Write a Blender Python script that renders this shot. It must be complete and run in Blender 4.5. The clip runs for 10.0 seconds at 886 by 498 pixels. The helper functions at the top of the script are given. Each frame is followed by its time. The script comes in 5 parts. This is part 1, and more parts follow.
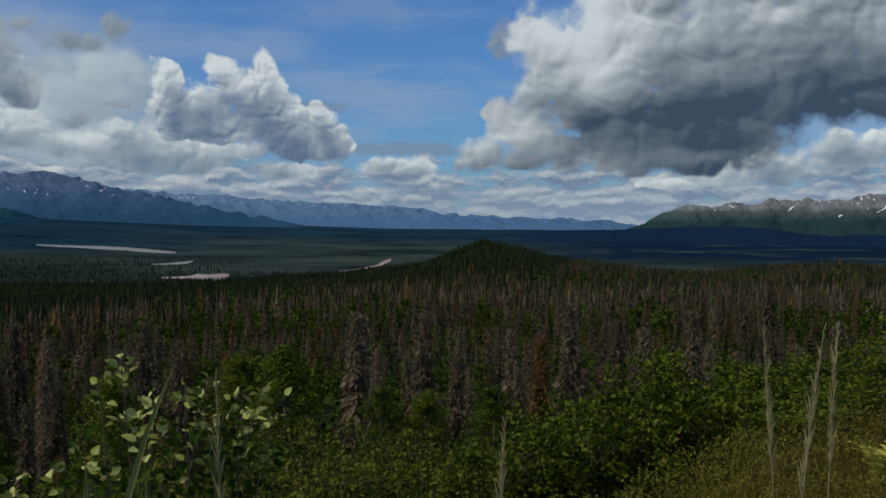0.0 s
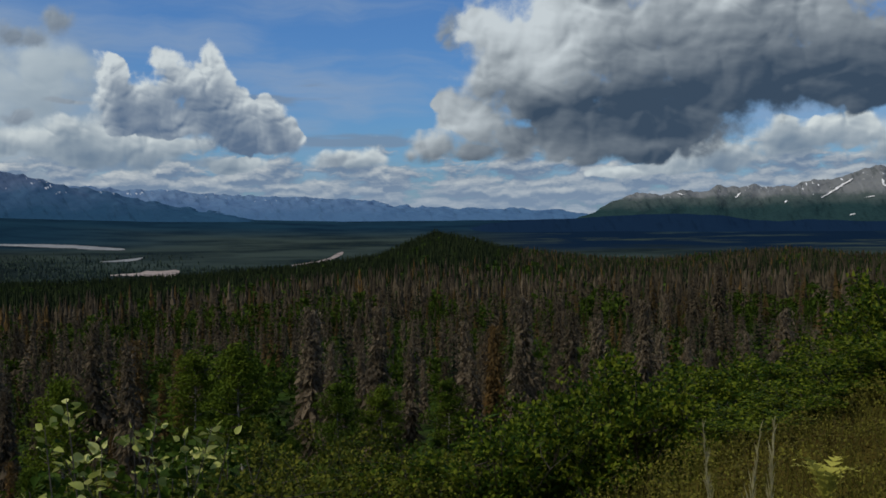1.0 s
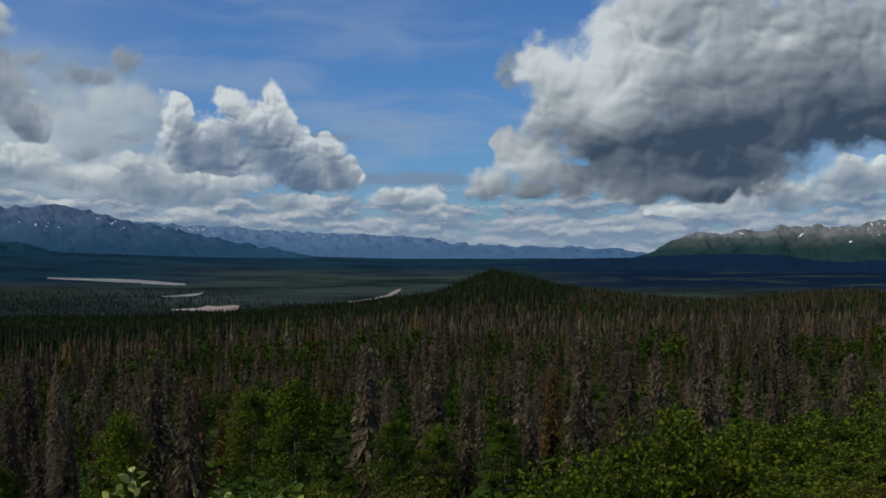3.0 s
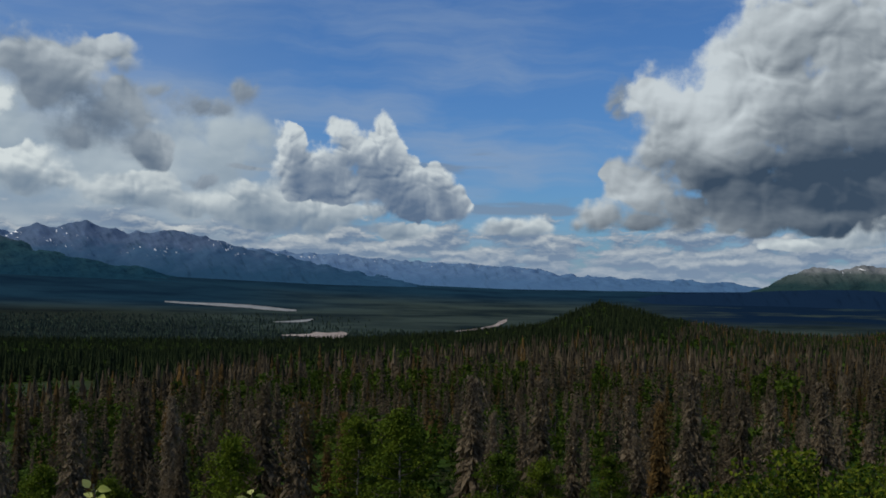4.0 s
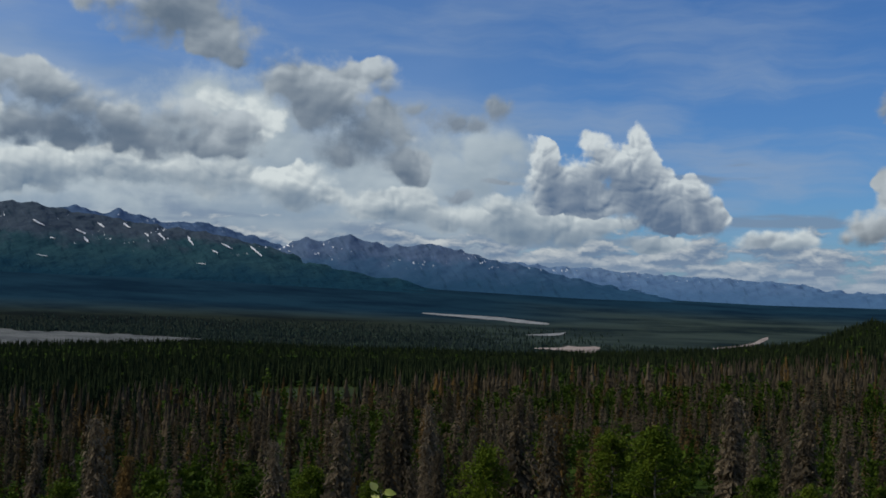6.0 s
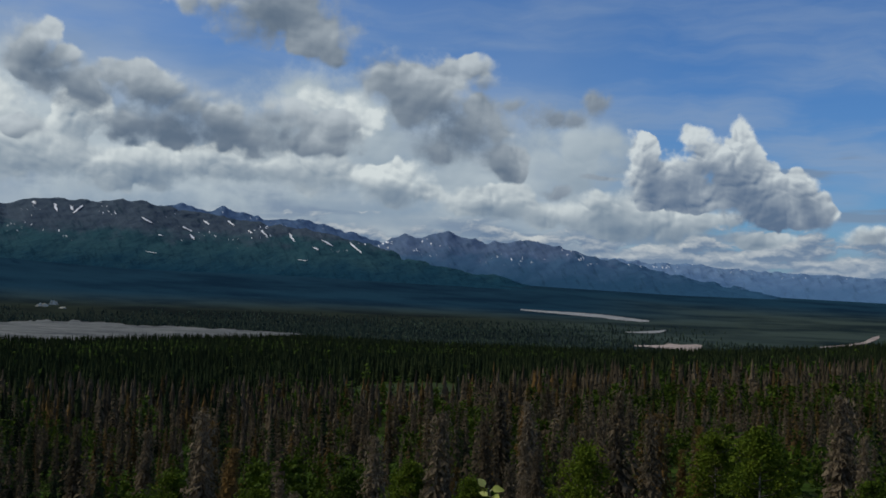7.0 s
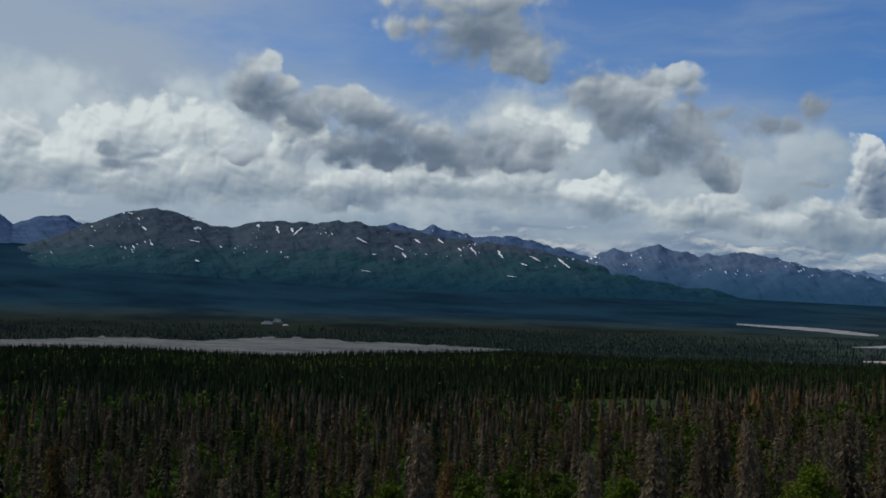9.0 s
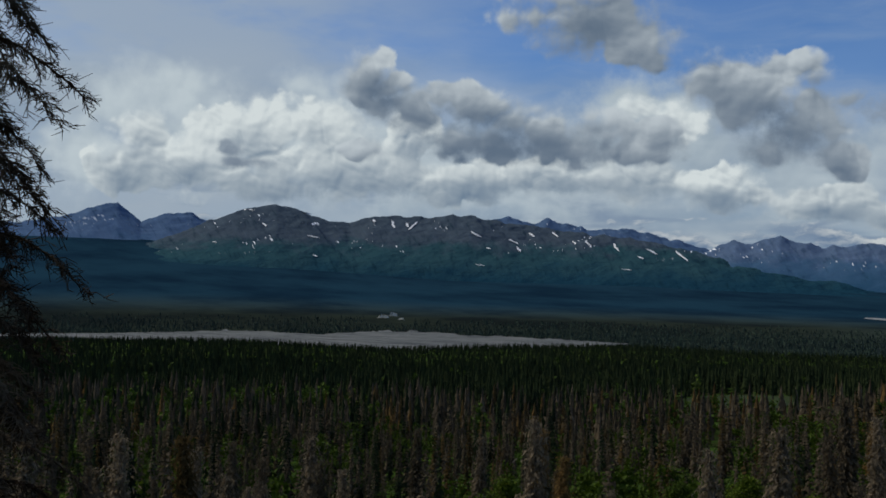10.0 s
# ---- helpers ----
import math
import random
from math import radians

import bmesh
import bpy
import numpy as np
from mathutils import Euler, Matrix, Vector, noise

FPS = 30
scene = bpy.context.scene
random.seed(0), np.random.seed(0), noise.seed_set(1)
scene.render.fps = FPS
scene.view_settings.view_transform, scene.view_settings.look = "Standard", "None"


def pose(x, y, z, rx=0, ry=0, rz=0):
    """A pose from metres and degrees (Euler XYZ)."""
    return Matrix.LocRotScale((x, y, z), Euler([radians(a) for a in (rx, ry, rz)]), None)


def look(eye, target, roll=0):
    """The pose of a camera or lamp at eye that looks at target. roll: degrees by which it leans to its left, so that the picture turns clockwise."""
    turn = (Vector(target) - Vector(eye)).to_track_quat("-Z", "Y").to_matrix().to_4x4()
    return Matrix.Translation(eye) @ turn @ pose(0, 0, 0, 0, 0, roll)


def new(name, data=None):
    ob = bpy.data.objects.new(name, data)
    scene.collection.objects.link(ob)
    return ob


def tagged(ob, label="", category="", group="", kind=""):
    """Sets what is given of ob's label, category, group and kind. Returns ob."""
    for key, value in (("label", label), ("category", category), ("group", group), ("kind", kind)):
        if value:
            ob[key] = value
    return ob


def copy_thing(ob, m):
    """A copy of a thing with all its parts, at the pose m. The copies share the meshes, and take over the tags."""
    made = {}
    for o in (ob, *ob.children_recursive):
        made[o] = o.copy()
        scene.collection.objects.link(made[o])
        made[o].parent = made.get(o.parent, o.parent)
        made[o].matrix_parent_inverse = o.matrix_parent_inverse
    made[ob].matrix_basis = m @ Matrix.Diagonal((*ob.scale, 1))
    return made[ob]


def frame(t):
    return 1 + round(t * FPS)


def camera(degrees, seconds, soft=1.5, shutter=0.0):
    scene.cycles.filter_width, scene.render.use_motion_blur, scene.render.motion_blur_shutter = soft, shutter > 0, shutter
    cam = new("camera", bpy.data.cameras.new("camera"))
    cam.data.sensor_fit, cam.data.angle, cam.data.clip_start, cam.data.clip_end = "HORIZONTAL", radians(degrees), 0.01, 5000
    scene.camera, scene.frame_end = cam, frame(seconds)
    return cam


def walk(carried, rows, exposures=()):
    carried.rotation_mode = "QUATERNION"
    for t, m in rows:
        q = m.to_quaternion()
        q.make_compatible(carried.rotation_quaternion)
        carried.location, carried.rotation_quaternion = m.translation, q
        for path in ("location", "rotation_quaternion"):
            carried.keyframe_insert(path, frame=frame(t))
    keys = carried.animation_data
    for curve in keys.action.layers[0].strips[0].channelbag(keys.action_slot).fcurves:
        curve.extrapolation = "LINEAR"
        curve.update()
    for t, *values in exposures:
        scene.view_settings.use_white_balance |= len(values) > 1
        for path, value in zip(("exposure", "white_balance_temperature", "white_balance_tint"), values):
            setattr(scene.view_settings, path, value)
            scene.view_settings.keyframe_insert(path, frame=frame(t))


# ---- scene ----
# ---- camera: held at arm's length, turning about the body ----
cam = camera(46.26, 10.0, soft=1.7)
ARM = 0.42
# seconds, yaw, pitch, roll, rise of the camera
TURNS = (
    (0.0, 0.0, -1.25, 0.0, 0.0), (0.5, -0.89, -1.70, 0.19, 0.104), (1.0, -2.65, -1.74, 0.97, 0.180),
    (1.5, -3.90, -1.82, 1.42, 0.249), (2.0, -3.46, -1.82, 1.19, 0.279), (2.5, -1.79, -0.82, 0.95, 0.315),
    (4.0, 6.42, 2.05, -0.54, 0.325), (4.5, 10.03, 2.66, -0.76, 0.325), (5.0, 13.79, 2.89, -0.97, 0.325),
    (5.5, 17.28, 2.78, -1.11, 0.325), (7.0, 25.69, 2.28, -1.37, 0.325), (7.5, 28.52, 2.22, -1.18, 0.325),
    (8.0, 31.26, 2.39, -0.65, 0.325), (8.5, 34.11, 2.72, -0.51, 0.325), (9.0, 37.18, 2.93, -0.77, 0.325),
    (9.5, 40.41, 2.93, -0.73, 0.325), (10.0, 43.50, 2.51, -0.66, 0.325))
walk(cam, [(t, pose(-ARM * math.sin(radians(y)), ARM * (math.cos(radians(y)) - 1), rise, 90 + p, r, y))
           for t, y, p, r, rise in TURNS])

# ---- sky, clouds and sun ----
SUN_AZ, SUN_EL = -112.0, 47.0      # degrees right of the first view, and above the horizon
SKY = 0.1


class Nodes:
    """Short hands for a node tree."""

    def __init__(self, tree):
        self.tree = tree

    def add(self, kind, **inputs):
        n = self.tree.nodes.new(kind)
        for k, v in inputs.items():
            self.put(n.inputs[int(k[1:])] if k[0] == "i" and k[1:].isdigit() else n.inputs[k.replace("_", " ")], v)
        return n

    def put(self, socket, v):
        if isinstance(v, bpy.types.NodeSocket):
            self.tree.links.new(v, socket)
        else:
            socket.default_value = v

    def math(self, op, *v, clamp=False):
        n = self.tree.nodes.new("ShaderNodeMath")
        n.operation, n.use_clamp = op, clamp
        for i, x in enumerate(v):
            self.put(n.inputs[i], x)
        return n.outputs[0]

    def vec(self, op, *v):
        n = self.tree.nodes.new("ShaderNodeVectorMath")
        n.operation = op
        for i, x in enumerate(v):
            self.put(n.inputs["Scale" if op == "SCALE" and i == 1 else i], x)
        return n.outputs["Value" if op in ("LENGTH", "DOT_PRODUCT", "DISTANCE") else "Vector"]

    def noise(self, vector, scale, detail=4.0, rough=0.5, color=False):
        n = self.add("ShaderNodeTexNoise", Vector=vector, Scale=scale, Detail=detail, Roughness=rough)
        return n.outputs["Color" if color else "Fac"]

    def noise2(self, vector, scale, detail=4.0, rough=0.5, color=False):
        n = self.add("ShaderNodeTexNoise", Vector=vector, Scale=scale, Detail=detail, Roughness=rough)
        n.noise_dimensions = "2D"
        return n.outputs["Color" if color else "Fac"]

    def range(self, v, a, b, c=0.0, d=1.0, smooth=True):
        n = self.add("ShaderNodeMapRange", i0=v, i1=a, i2=b, i3=c, i4=d)
        n.interpolation_type = "SMOOTHSTEP" if smooth else "LINEAR"
        return n.outputs[0]

    def mix(self, f, a, b):
        n = self.tree.nodes.new("ShaderNodeMix")
        n.data_type = "RGBA"
        self.put(n.inputs[0], f), self.put(n.inputs[6], a), self.put(n.inputs[7], b)
        return n.outputs[2]


# cumulus heads: azimuth, elevation and half widths in degrees
GREAT_CLOUD = (
    (12.1, 9.1, 7.1, 3.8), (18.5, 9.9, 7.2, 4.8), (6.7, 8.9, 2.5, 2.2), (5.2, 7.7, 1.2, 1.8), (9.0, 10.4, 2.4, 2.3), (5.5, 10.4, 1.1, 0.9),
    (11.2, 11.7, 3.3, 2.0), (4.8, 5.1, 2.5, 1.6), (3.0, 6.2, 0.8, 0.7), (2.1, 4.0, 1.7, 0.9), (10.4, 4.5, 3.9, 1.5), (15.1, 5.1, 4.6, 1.9),
    (19.9, 6.9, 4.7, 2.0), (24.4, 7.6, 5.2, 2.6), (7.9, 6.2, 3.4, 1.8), (11.9, 13.8, 2.3, 1.7), (14.4, 13.1, 4.1, 3.6), (9.0, 12.4, 1.6, 1.0),
    (6.0, 9.7, 1.8, 1.3), (10.1, 11.3, 3.2, 2.3), (15.7, 9.0, 4.0, 4.5), (13.6, 16.0, 3.1, 1.6), (26.6, 7.4, 5.2, 2.4), (13.5, 6.4, 4.5, 2.2), (10.5, 6.6, 3.2, 1.9), (6.8, 4.3, 2.7, 1.2), (11.6, 4.0, 3.5, 1.0), (4.4, 3.8, 2.1, 0.6), (14.2, 4.2, 3.5, 1.2))
SOFT_BANK = (
    (-62.7, 7.2, 3.2, 2.4), (-58.5, 9.8, 5.0, 2.4), (-49.4, 8.6, 8.3, 2.9), (-30.2, 8.4, 6.5, 2.9), (-39.9, 6.0, 14.2, 1.8), (-23.6, 5.8, 5.9, 1.8),
    (-18.8, 7.3, 3.8, 2.2), (-15.4, 5.0, 5.3, 1.3), (-32.9, 10.4, 3.5, 1.8), (-18.9, 7.1, 4.4, 2.4))
TURRET_CLOUD = (
    (-14.9, 7.9, 0.8, 0.9), (-14.7, 6.3, 1.0, 1.5), (-12.2, 8.5, 0.7, 0.7), (-11.5, 7.6, 1.4, 1.2), (-9.8, 8.8, 0.6, 1.0), (-10.1, 7.2, 1.3, 1.5),
    (-13.3, 6.4, 1.8, 1.3), (-9.7, 5.7, 2.1, 1.4), (-6.8, 5.7, 0.9, 1.0), (-6.3, 4.5, 1.2, 0.9), (-8.5, 4.6, 2.1, 1.0), (-13.6, 5.4, 2.2, 0.8),
    (-11.2, 5.1, 2.7, 0.6))
DRIFTING_CLOUDS = (
    (-28.6, 11.8, 2.2, 1.5), (-26.7, 10.7, 2.5, 1.8), (-24.5, 8.9, 2.8, 1.8), (-25.7, 7.9, 2.2, 1.0), (-22.9, 7.4, 1.6, 0.9), (-27.6, 9.7, 1.6, 1.4),
    (-23.9, 11.9, 1.3, 0.9), (-22.1, 6.6, 0.9, 0.6), (-35.5, 14.8, 4.6, 1.7), (-33.0, 13.7, 2.5, 1.2), (-38.0, 15.0, 3.3, 0.9), (-32.1, 12.6, 1.1, 0.7),
    (-35.9, 16.6, 4.6, 1.4), (-47.7, 12.5, 1.2, 1.1), (-46.5, 11.2, 2.2, 1.1), (-45.1, 10.2, 1.7, 0.9), (-42.3, 10.5, 1.4, 1.1), (-39.9, 9.7, 2.7, 1.4),
    (-40.7, 8.3, 3.2, 1.2), (-36.3, 8.4, 3.3, 1.3), (-32.9, 7.9, 2.5, 1.0), (-35.4, 9.9, 1.2, 0.7), (-31.7, 9.1, 1.1, 0.7), (-47.9, 12.0, 1.4, 1.1),
    (-46.3, 10.6, 2.5, 1.1), (-48.1, 7.9, 1.2, 0.6),
    (-45.0, 9.5, 1.8, 1.1), (-43.1, 8.6, 2.1, 1.0), (-43.8, 11.0, 1.8, 0.8), (-40.9, 10.3, 2.7, 1.0), (-38.1, 9.1, 3.2, 1.2), (-35.3, 9.2, 2.4, 1.1),
    (-40.0, 7.9, 3.5, 0.7), (-32.9, 7.9, 2.4, 0.8), (-48.4, 11.0, 1.2, 0.8))
SHREDS = (
    (-19.9, 9.7, 1.8, 0.7), (-17.5, 10.3, 0.9, 0.8), (-22.1, 10.2, 0.8, 0.4), (-54.9, 7.8, 1.0, 0.5), (-53.9, 7.0, 1.8, 0.4), (3.3, 10.2, 0.9, 1.1), (-17.1, 6.4, 1.3, 0.2), (-19.4, 5.6, 0.5, 0.4), (-3.0, 3.4, 1.2, 0.4), (-17.3, 10.2, 0.8, 0.7),
    (-19.8, 5.4, 0.7, 0.3))
FAR_BANK = (
    (-59.9, 8.4, 1.4, 1.3), (-60.7, 6.7, 2.0, 1.4), (-57.5, 6.8, 3.5, 1.7), (-54.0, 8.7, 3.3, 1.7), (-50.6, 9.2, 2.8, 1.5), (-50.6, 7.1, 4.6, 1.8),
    (-45.3, 8.7, 1.4, 1.4), (-46.2, 6.2, 4.7, 1.2), (-53.0, 5.8, 4.6, 1.0), (-41.5, 6.3, 4.7, 1.1), (-36.8, 6.3, 4.6, 1.0), (-32.3, 6.3, 3.6, 1.0),
    (-28.7, 5.9, 2.0, 1.1), (-26.9, 5.3, 1.2, 0.5), (-32.9, 10.1, 1.5, 0.7), (-31.2, 9.2, 1.6, 1.2), (-19.1, 4.3, 2.8, 0.8), (-17.2, 4.5, 2.4, 0.8),
    (-13.6, 3.9, 3.6, 0.8), (-23.1, 4.9, 2.8, 0.9), (-16.5, 4.0, 1.7, 0.8), (-19.9, 4.4, 1.9, 0.7), (-11.2, 4.1, 1.8, 0.6), (-13.9, 3.4, 1.8, 0.7),
    (-2.6, 3.4, 1.9, 0.5), (-1.4, 3.5, 0.7, 0.5), (-8.8, 3.1, 2.4, 0.4), (21.3, 3.9, 1.9, 1.1), (23.4, 4.2, 3.0, 0.8), (26.4, 3.6, 1.6, 1.1),
    (17.8, 3.2, 3.5, 0.8), (14.1, 2.5, 2.7, 0.4))


def cloud_puffs(n, p, seed, scale, octaves):
    """Rounded cauliflower heads over one another: higher towards the middle of each puff."""
    q = n.vec("ADD", p, (seed, 1.7 * seed, 0))
    swirl = n.vec("SUBTRACT", n.noise2(q, 0.9 * scale, 2.0, 0.5, True), (0.5, 0.5, 0.5))
    q = n.vec("MULTIPLY_ADD", swirl, (0.9 / scale, 0.7 / scale, 0.0), q)
    v = n.add("ShaderNodeTexVoronoi", Vector=n.vec("MULTIPLY", q, (1, 1.25, 0)), Scale=scale, Detail=octaves, Roughness=0.48, Lacunarity=2.1)
    v.voronoi_dimensions, v.feature, v.normalize = "2D", "F1", True
    d = v.outputs["Distance"]
    return n.math("SUBTRACT", 0.42, n.math("MULTIPLY", n.math("MULTIPLY", d, d), 3.2))


def cloud_field(name, heads, seed, ragged, scale, swell):
    """A group that gives, for a place in the sky, how far inside the cloud it lies (its depth), and the same without the puffs (its bulk)."""
    tree = bpy.data.node_groups.new(name, "ShaderNodeTree")
    tree.interface.new_socket("Place", in_out="INPUT", socket_type="NodeSocketVector")
    for socket in ("Depth", "Bulk"):
        tree.interface.new_socket(socket, in_out="OUTPUT", socket_type="NodeSocketFloat")
    n = Nodes(tree)
    p = n.tree.nodes.new("NodeGroupInput").outputs[0]
    swirl = n.vec("SUBTRACT", n.noise2(n.vec("ADD", p, (seed, 3.0, 0)), 0.34, 2.0, 0.5, True), (0.5, 0.5, 0.5))
    bent = n.vec("MULTIPLY_ADD", swirl, (1.3, 0.9, 0.0), p)
    near = None
    for a, e, ra, re in heads:
        ra, re = ra * swell, re * swell
        far = n.vec("LENGTH", n.vec("MULTIPLY_ADD", bent, (1 / ra, 1 / re, 0), (-a / ra, -e / re, 0)))
        near = far if near is None else n.math("SMOOTH_MIN", near, far, 0.22)
    bulk = n.math("SUBTRACT", 1.0, near)
    rag = n.math("MULTIPLY", n.math("SUBTRACT", n.noise2(n.vec("ADD", p, (seed, seed, 0)), scale * 0.8, 5.0, 0.52), 0.5), ragged)
    out = n.tree.nodes.new("NodeGroupOutput")
    n.put(out.inputs[0], n.math("MULTIPLY_ADD", cloud_puffs(n, p, seed, scale, 2.0), ragged * 0.42, n.math("ADD", bulk, rag)))
    n.put(out.inputs[1], n.math("MULTIPLY_ADD", rag, 0.6, bulk))
    return tree


def make_sky():
    world = bpy.data.worlds.new("world")
    world.use_nodes = True
    scene.world = world
    n = Nodes(world.node_tree)
    for x in list(world.node_tree.nodes):
        world.node_tree.nodes.remove(x)
    sky = n.add("ShaderNodeTexSky")
    sky.sky_type, sky.sun_disc = "NISHITA", False
    sky.sun_elevation, sky.sun_rotation = radians(SUN_EL), radians(SUN_AZ)
    sky.air_density, sky.dust_density, sky.ozone_density = 1.0, 0.6, 3.0
    way = n.add("ShaderNodeTexCoord").outputs["Generated"]
    xyz = n.add("ShaderNodeSeparateXYZ", Vector=way).outputs
    az = n.math("MULTIPLY", n.math("ARCTAN2", xyz[0], xyz[1]), 57.2958)
    el = n.math("MULTIPLY", n.math("ARCSINE", xyz[2]), 57.2958)
    place = n.add("ShaderNodeCombineXYZ", X=az, Y=el).outputs[0]

    # thin veils, drawn out along the horizon
    colour = n.vec("MULTIPLY", sky.outputs[0], (0.36, 0.61, 0.94))
    flat = n.vec("MULTIPLY", n.vec("MULTIPLY_ADD", n.vec("SUBTRACT", n.noise2(place, 0.22, 2.0, 0.5, True), (0.5, 0.5, 0.5)), (4.0, 1.2, 0), place), (0.05, 0.30, 1.0))
    veil = n.noise2(flat, 1.2, 6.0, 0.58)
    veil = n.math("MULTIPLY", n.range(veil, 0.40, 0.78), n.range(el, 17, 6, 0.45, 0.9))
    haze = n.math("MULTIPLY", n.range(az, -12, -20), n.range(n.noise2(flat, 0.9, 5.0), 0.30, 0.58, 0.72, 1.0))
    haze = n.math("MULTIPLY", haze, n.range(n.math("MULTIPLY_ADD", az, 0.08, el), 10.5, 5.4, 0.12, 0.94))
    colour = n.mix(n.math("MULTIPLY", veil, 0.75), colour, (2.6, 3.5, 4.9, 1))
    colour = n.mix(haze, colour, n.mix(n.range(n.noise2(n.vec("MULTIPLY", place, (0.10, 0.3, 1)), 1.0, 4.0), 0.35, 0.65), (2.5, 3.25, 4.1, 1), (3.9, 4.5, 4.95, 1)))
    # pale cloud added overhead, out of view, to raise the fill light
    over = n.noise2(n.vec("MULTIPLY", place, (0.03, 0.05, 1)), 1.0, 4.0, 0.5)
    colour = n.mix(n.math("MULTIPLY", n.range(el, 20, 38, 0.0, 0.75), n.range(over, 0.35, 0.6)), colour, (3.6, 4.0, 4.5, 1))
    # the western sky is milky
    milk = n.math("MULTIPLY", n.range(az, -36, -56), n.range(n.noise2(n.vec("MULTIPLY", place, (0.06, 0.16, 1)), 1.0, 5.0, 0.6), 0.28, 0.62, 0.15, 0.85))
    colour = n.mix(milk, colour, (3.2, 3.9, 4.7, 1))
    # grey lenses of high cloud over the valley's end
    lens = n.noise2(n.vec("MULTIPLY", n.vec("ADD", place, (31.0, 7.0, 0)), (0.11, 0.75, 1)), 1.0, 4.0, 0.5)
    lens = n.math("MULTIPLY", n.range(lens, 0.52, 0.66, 0.0, 0.75), n.math("MULTIPLY", n.range(el, 9.5, 6.5), n.range(az, 10, 3)))
    colour = n.mix(lens, colour, (1.75, 2.45, 3.5, 1))

    # rows of low cloud one behind another, flat-footed and lumpy on top
    low = n.vec("MULTIPLY", n.vec("MULTIPLY_ADD", n.vec("SUBTRACT", n.noise2(place, 1.1, 3.0, 0.55, True), (0.5, 0.5, 0.5)), (0.9, 0.34, 0), place), (0.30, 0.95, 1.0))
    rise = n.range(el, 6.5, 1.6, -0.55, 0.13)
    shelf = n.math("ADD", n.noise2(low, 1.2, 8.0, 0.56), rise)
    above = n.math("ADD", n.noise2(n.vec("ADD", low, (-0.03, 0.24, 0)), 1.2, 8.0, 0.56), rise)
    lit = n.math("MULTIPLY_ADD", n.math("SUBTRACT", shelf, above), 2.9, 0.28, clamp=True)
    shelf_tint = n.mix(lit, (1.45, 2.15, 3.2, 1), (5.2, 5.6, 5.75, 1))
    shelf_tint = n.mix(n.range(el, 3.0, 0.4, 0.0, 0.55), shelf_tint, (2.3, 3.1, 4.2, 1))
    colour = n.mix(n.range(shelf, 0.36, 0.56), colour, shelf_tint)

    sky_place = place

    def layer(colour, heads, name, seed, ragged, scale, swell, reach, dark, pale, edge, tone, slope, wide_by, puff_by, shades=()):
        """Lays a group of clouds over the sky, lit from above and from the sun's side."""
        field = cloud_field(name, heads, seed, ragged, scale, swell)
        # each layer waits for the one behind it, so that few values are held at a time
        tick = (1e-9, 1e-9, 0.0)
        place = n.vec("MULTIPLY_ADD", colour, tick, sky_place)

        def depth(at, shift=(0, 0, 0)):
            g = n.tree.nodes.new("ShaderNodeGroup")
            g.node_tree = field
            n.put(g.inputs[0], n.vec("ADD", at, shift))
            return g.outputs
        here, bulk = depth(place)
        wisp = n.math("SUBTRACT", n.noise2(n.vec("ADD", place, (seed, 2.0 * seed, 0)), scale * 4.5, 5.0, 0.6), 0.5)
        loose = n.range(n.noise2(n.vec("ADD", place, (3.0 * seed, seed, 0)), 0.33, 2.0), 0.36, 0.62)
        # thickness of cloud between here and the light, near and farther off
        near_cover = depth(n.vec("MULTIPLY_ADD", n.vec("SCALE", place, here), tick, place), (-0.30 * reach, 0.9 * reach, 0))[1]
        far_cover = depth(n.vec("MULTIPLY_ADD", n.vec("SCALE", place, near_cover), tick, place), (-0.75 * reach, 2.2 * reach, 0))[1]
        cover = n.math("ADD", n.math("MULTIPLY", n.math("MAXIMUM", near_cover, -0.35), 0.6), n.math("MULTIPLY", n.math("MAXIMUM", far_cover, -0.35), 0.4))
        light = n.math("ADD", tone, n.vec("DOT_PRODUCT", place, (slope[0], slope[1], 0)))
        light = n.math("MULTIPLY_ADD", cover, -wide_by, light)
        for a, e, ra, re, by in shades:
            far = n.vec("LENGTH", n.vec("MULTIPLY_ADD", place, (1 / ra, 1 / re, 0), (-a / ra, -e / re, 0)))
            light = n.math("MULTIPLY_ADD", n.range(far, 1.25, 0.2), by, light)
        strata = n.noise2(n.vec("MULTIPLY", n.vec("ADD", place, (seed, 0, 0)), (0.16, 0.42, 1)), 1.0, 4.0, 0.5)
        light = n.math("MULTIPLY_ADD", n.math("SUBTRACT", strata, 0.5), 0.9, light)
        light = n.range(light, -0.75, 1.1)
        fold = n.math("SUBTRACT", cloud_puffs(n, place, seed, scale, 2.0), cloud_puffs(n, n.vec("ADD", place, (-0.12 / scale * 0.6, 0.16 / scale * 0.6, 0)), seed, scale, 2.0))
        fine = n.math("SUBTRACT", n.noise2(n.vec("ADD", place, (seed, 0, 0)), scale * 1.6, 3.0, 0.5), n.noise2(n.vec("ADD", place, (seed - 0.12, 0.2, 0)), scale * 1.6, 3.0, 0.5))
        fold = n.math("MULTIPLY_ADD", fine, 0.6, fold)
        light = n.math("MULTIPLY_ADD", n.math("MULTIPLY", fold, n.range(light, 0.0, 0.6, 0.30, 1.0)), puff_by, light, clamp=True)
        ramp = n.add("ShaderNodeValToRGB", Fac=light)
        r = ramp.color_ramp
        r.elements[0].color, r.elements[1].color = (*dark, 1), (*pale, 1)
        r.elements[0].position, r.elements[1].position = 0.04, 0.96
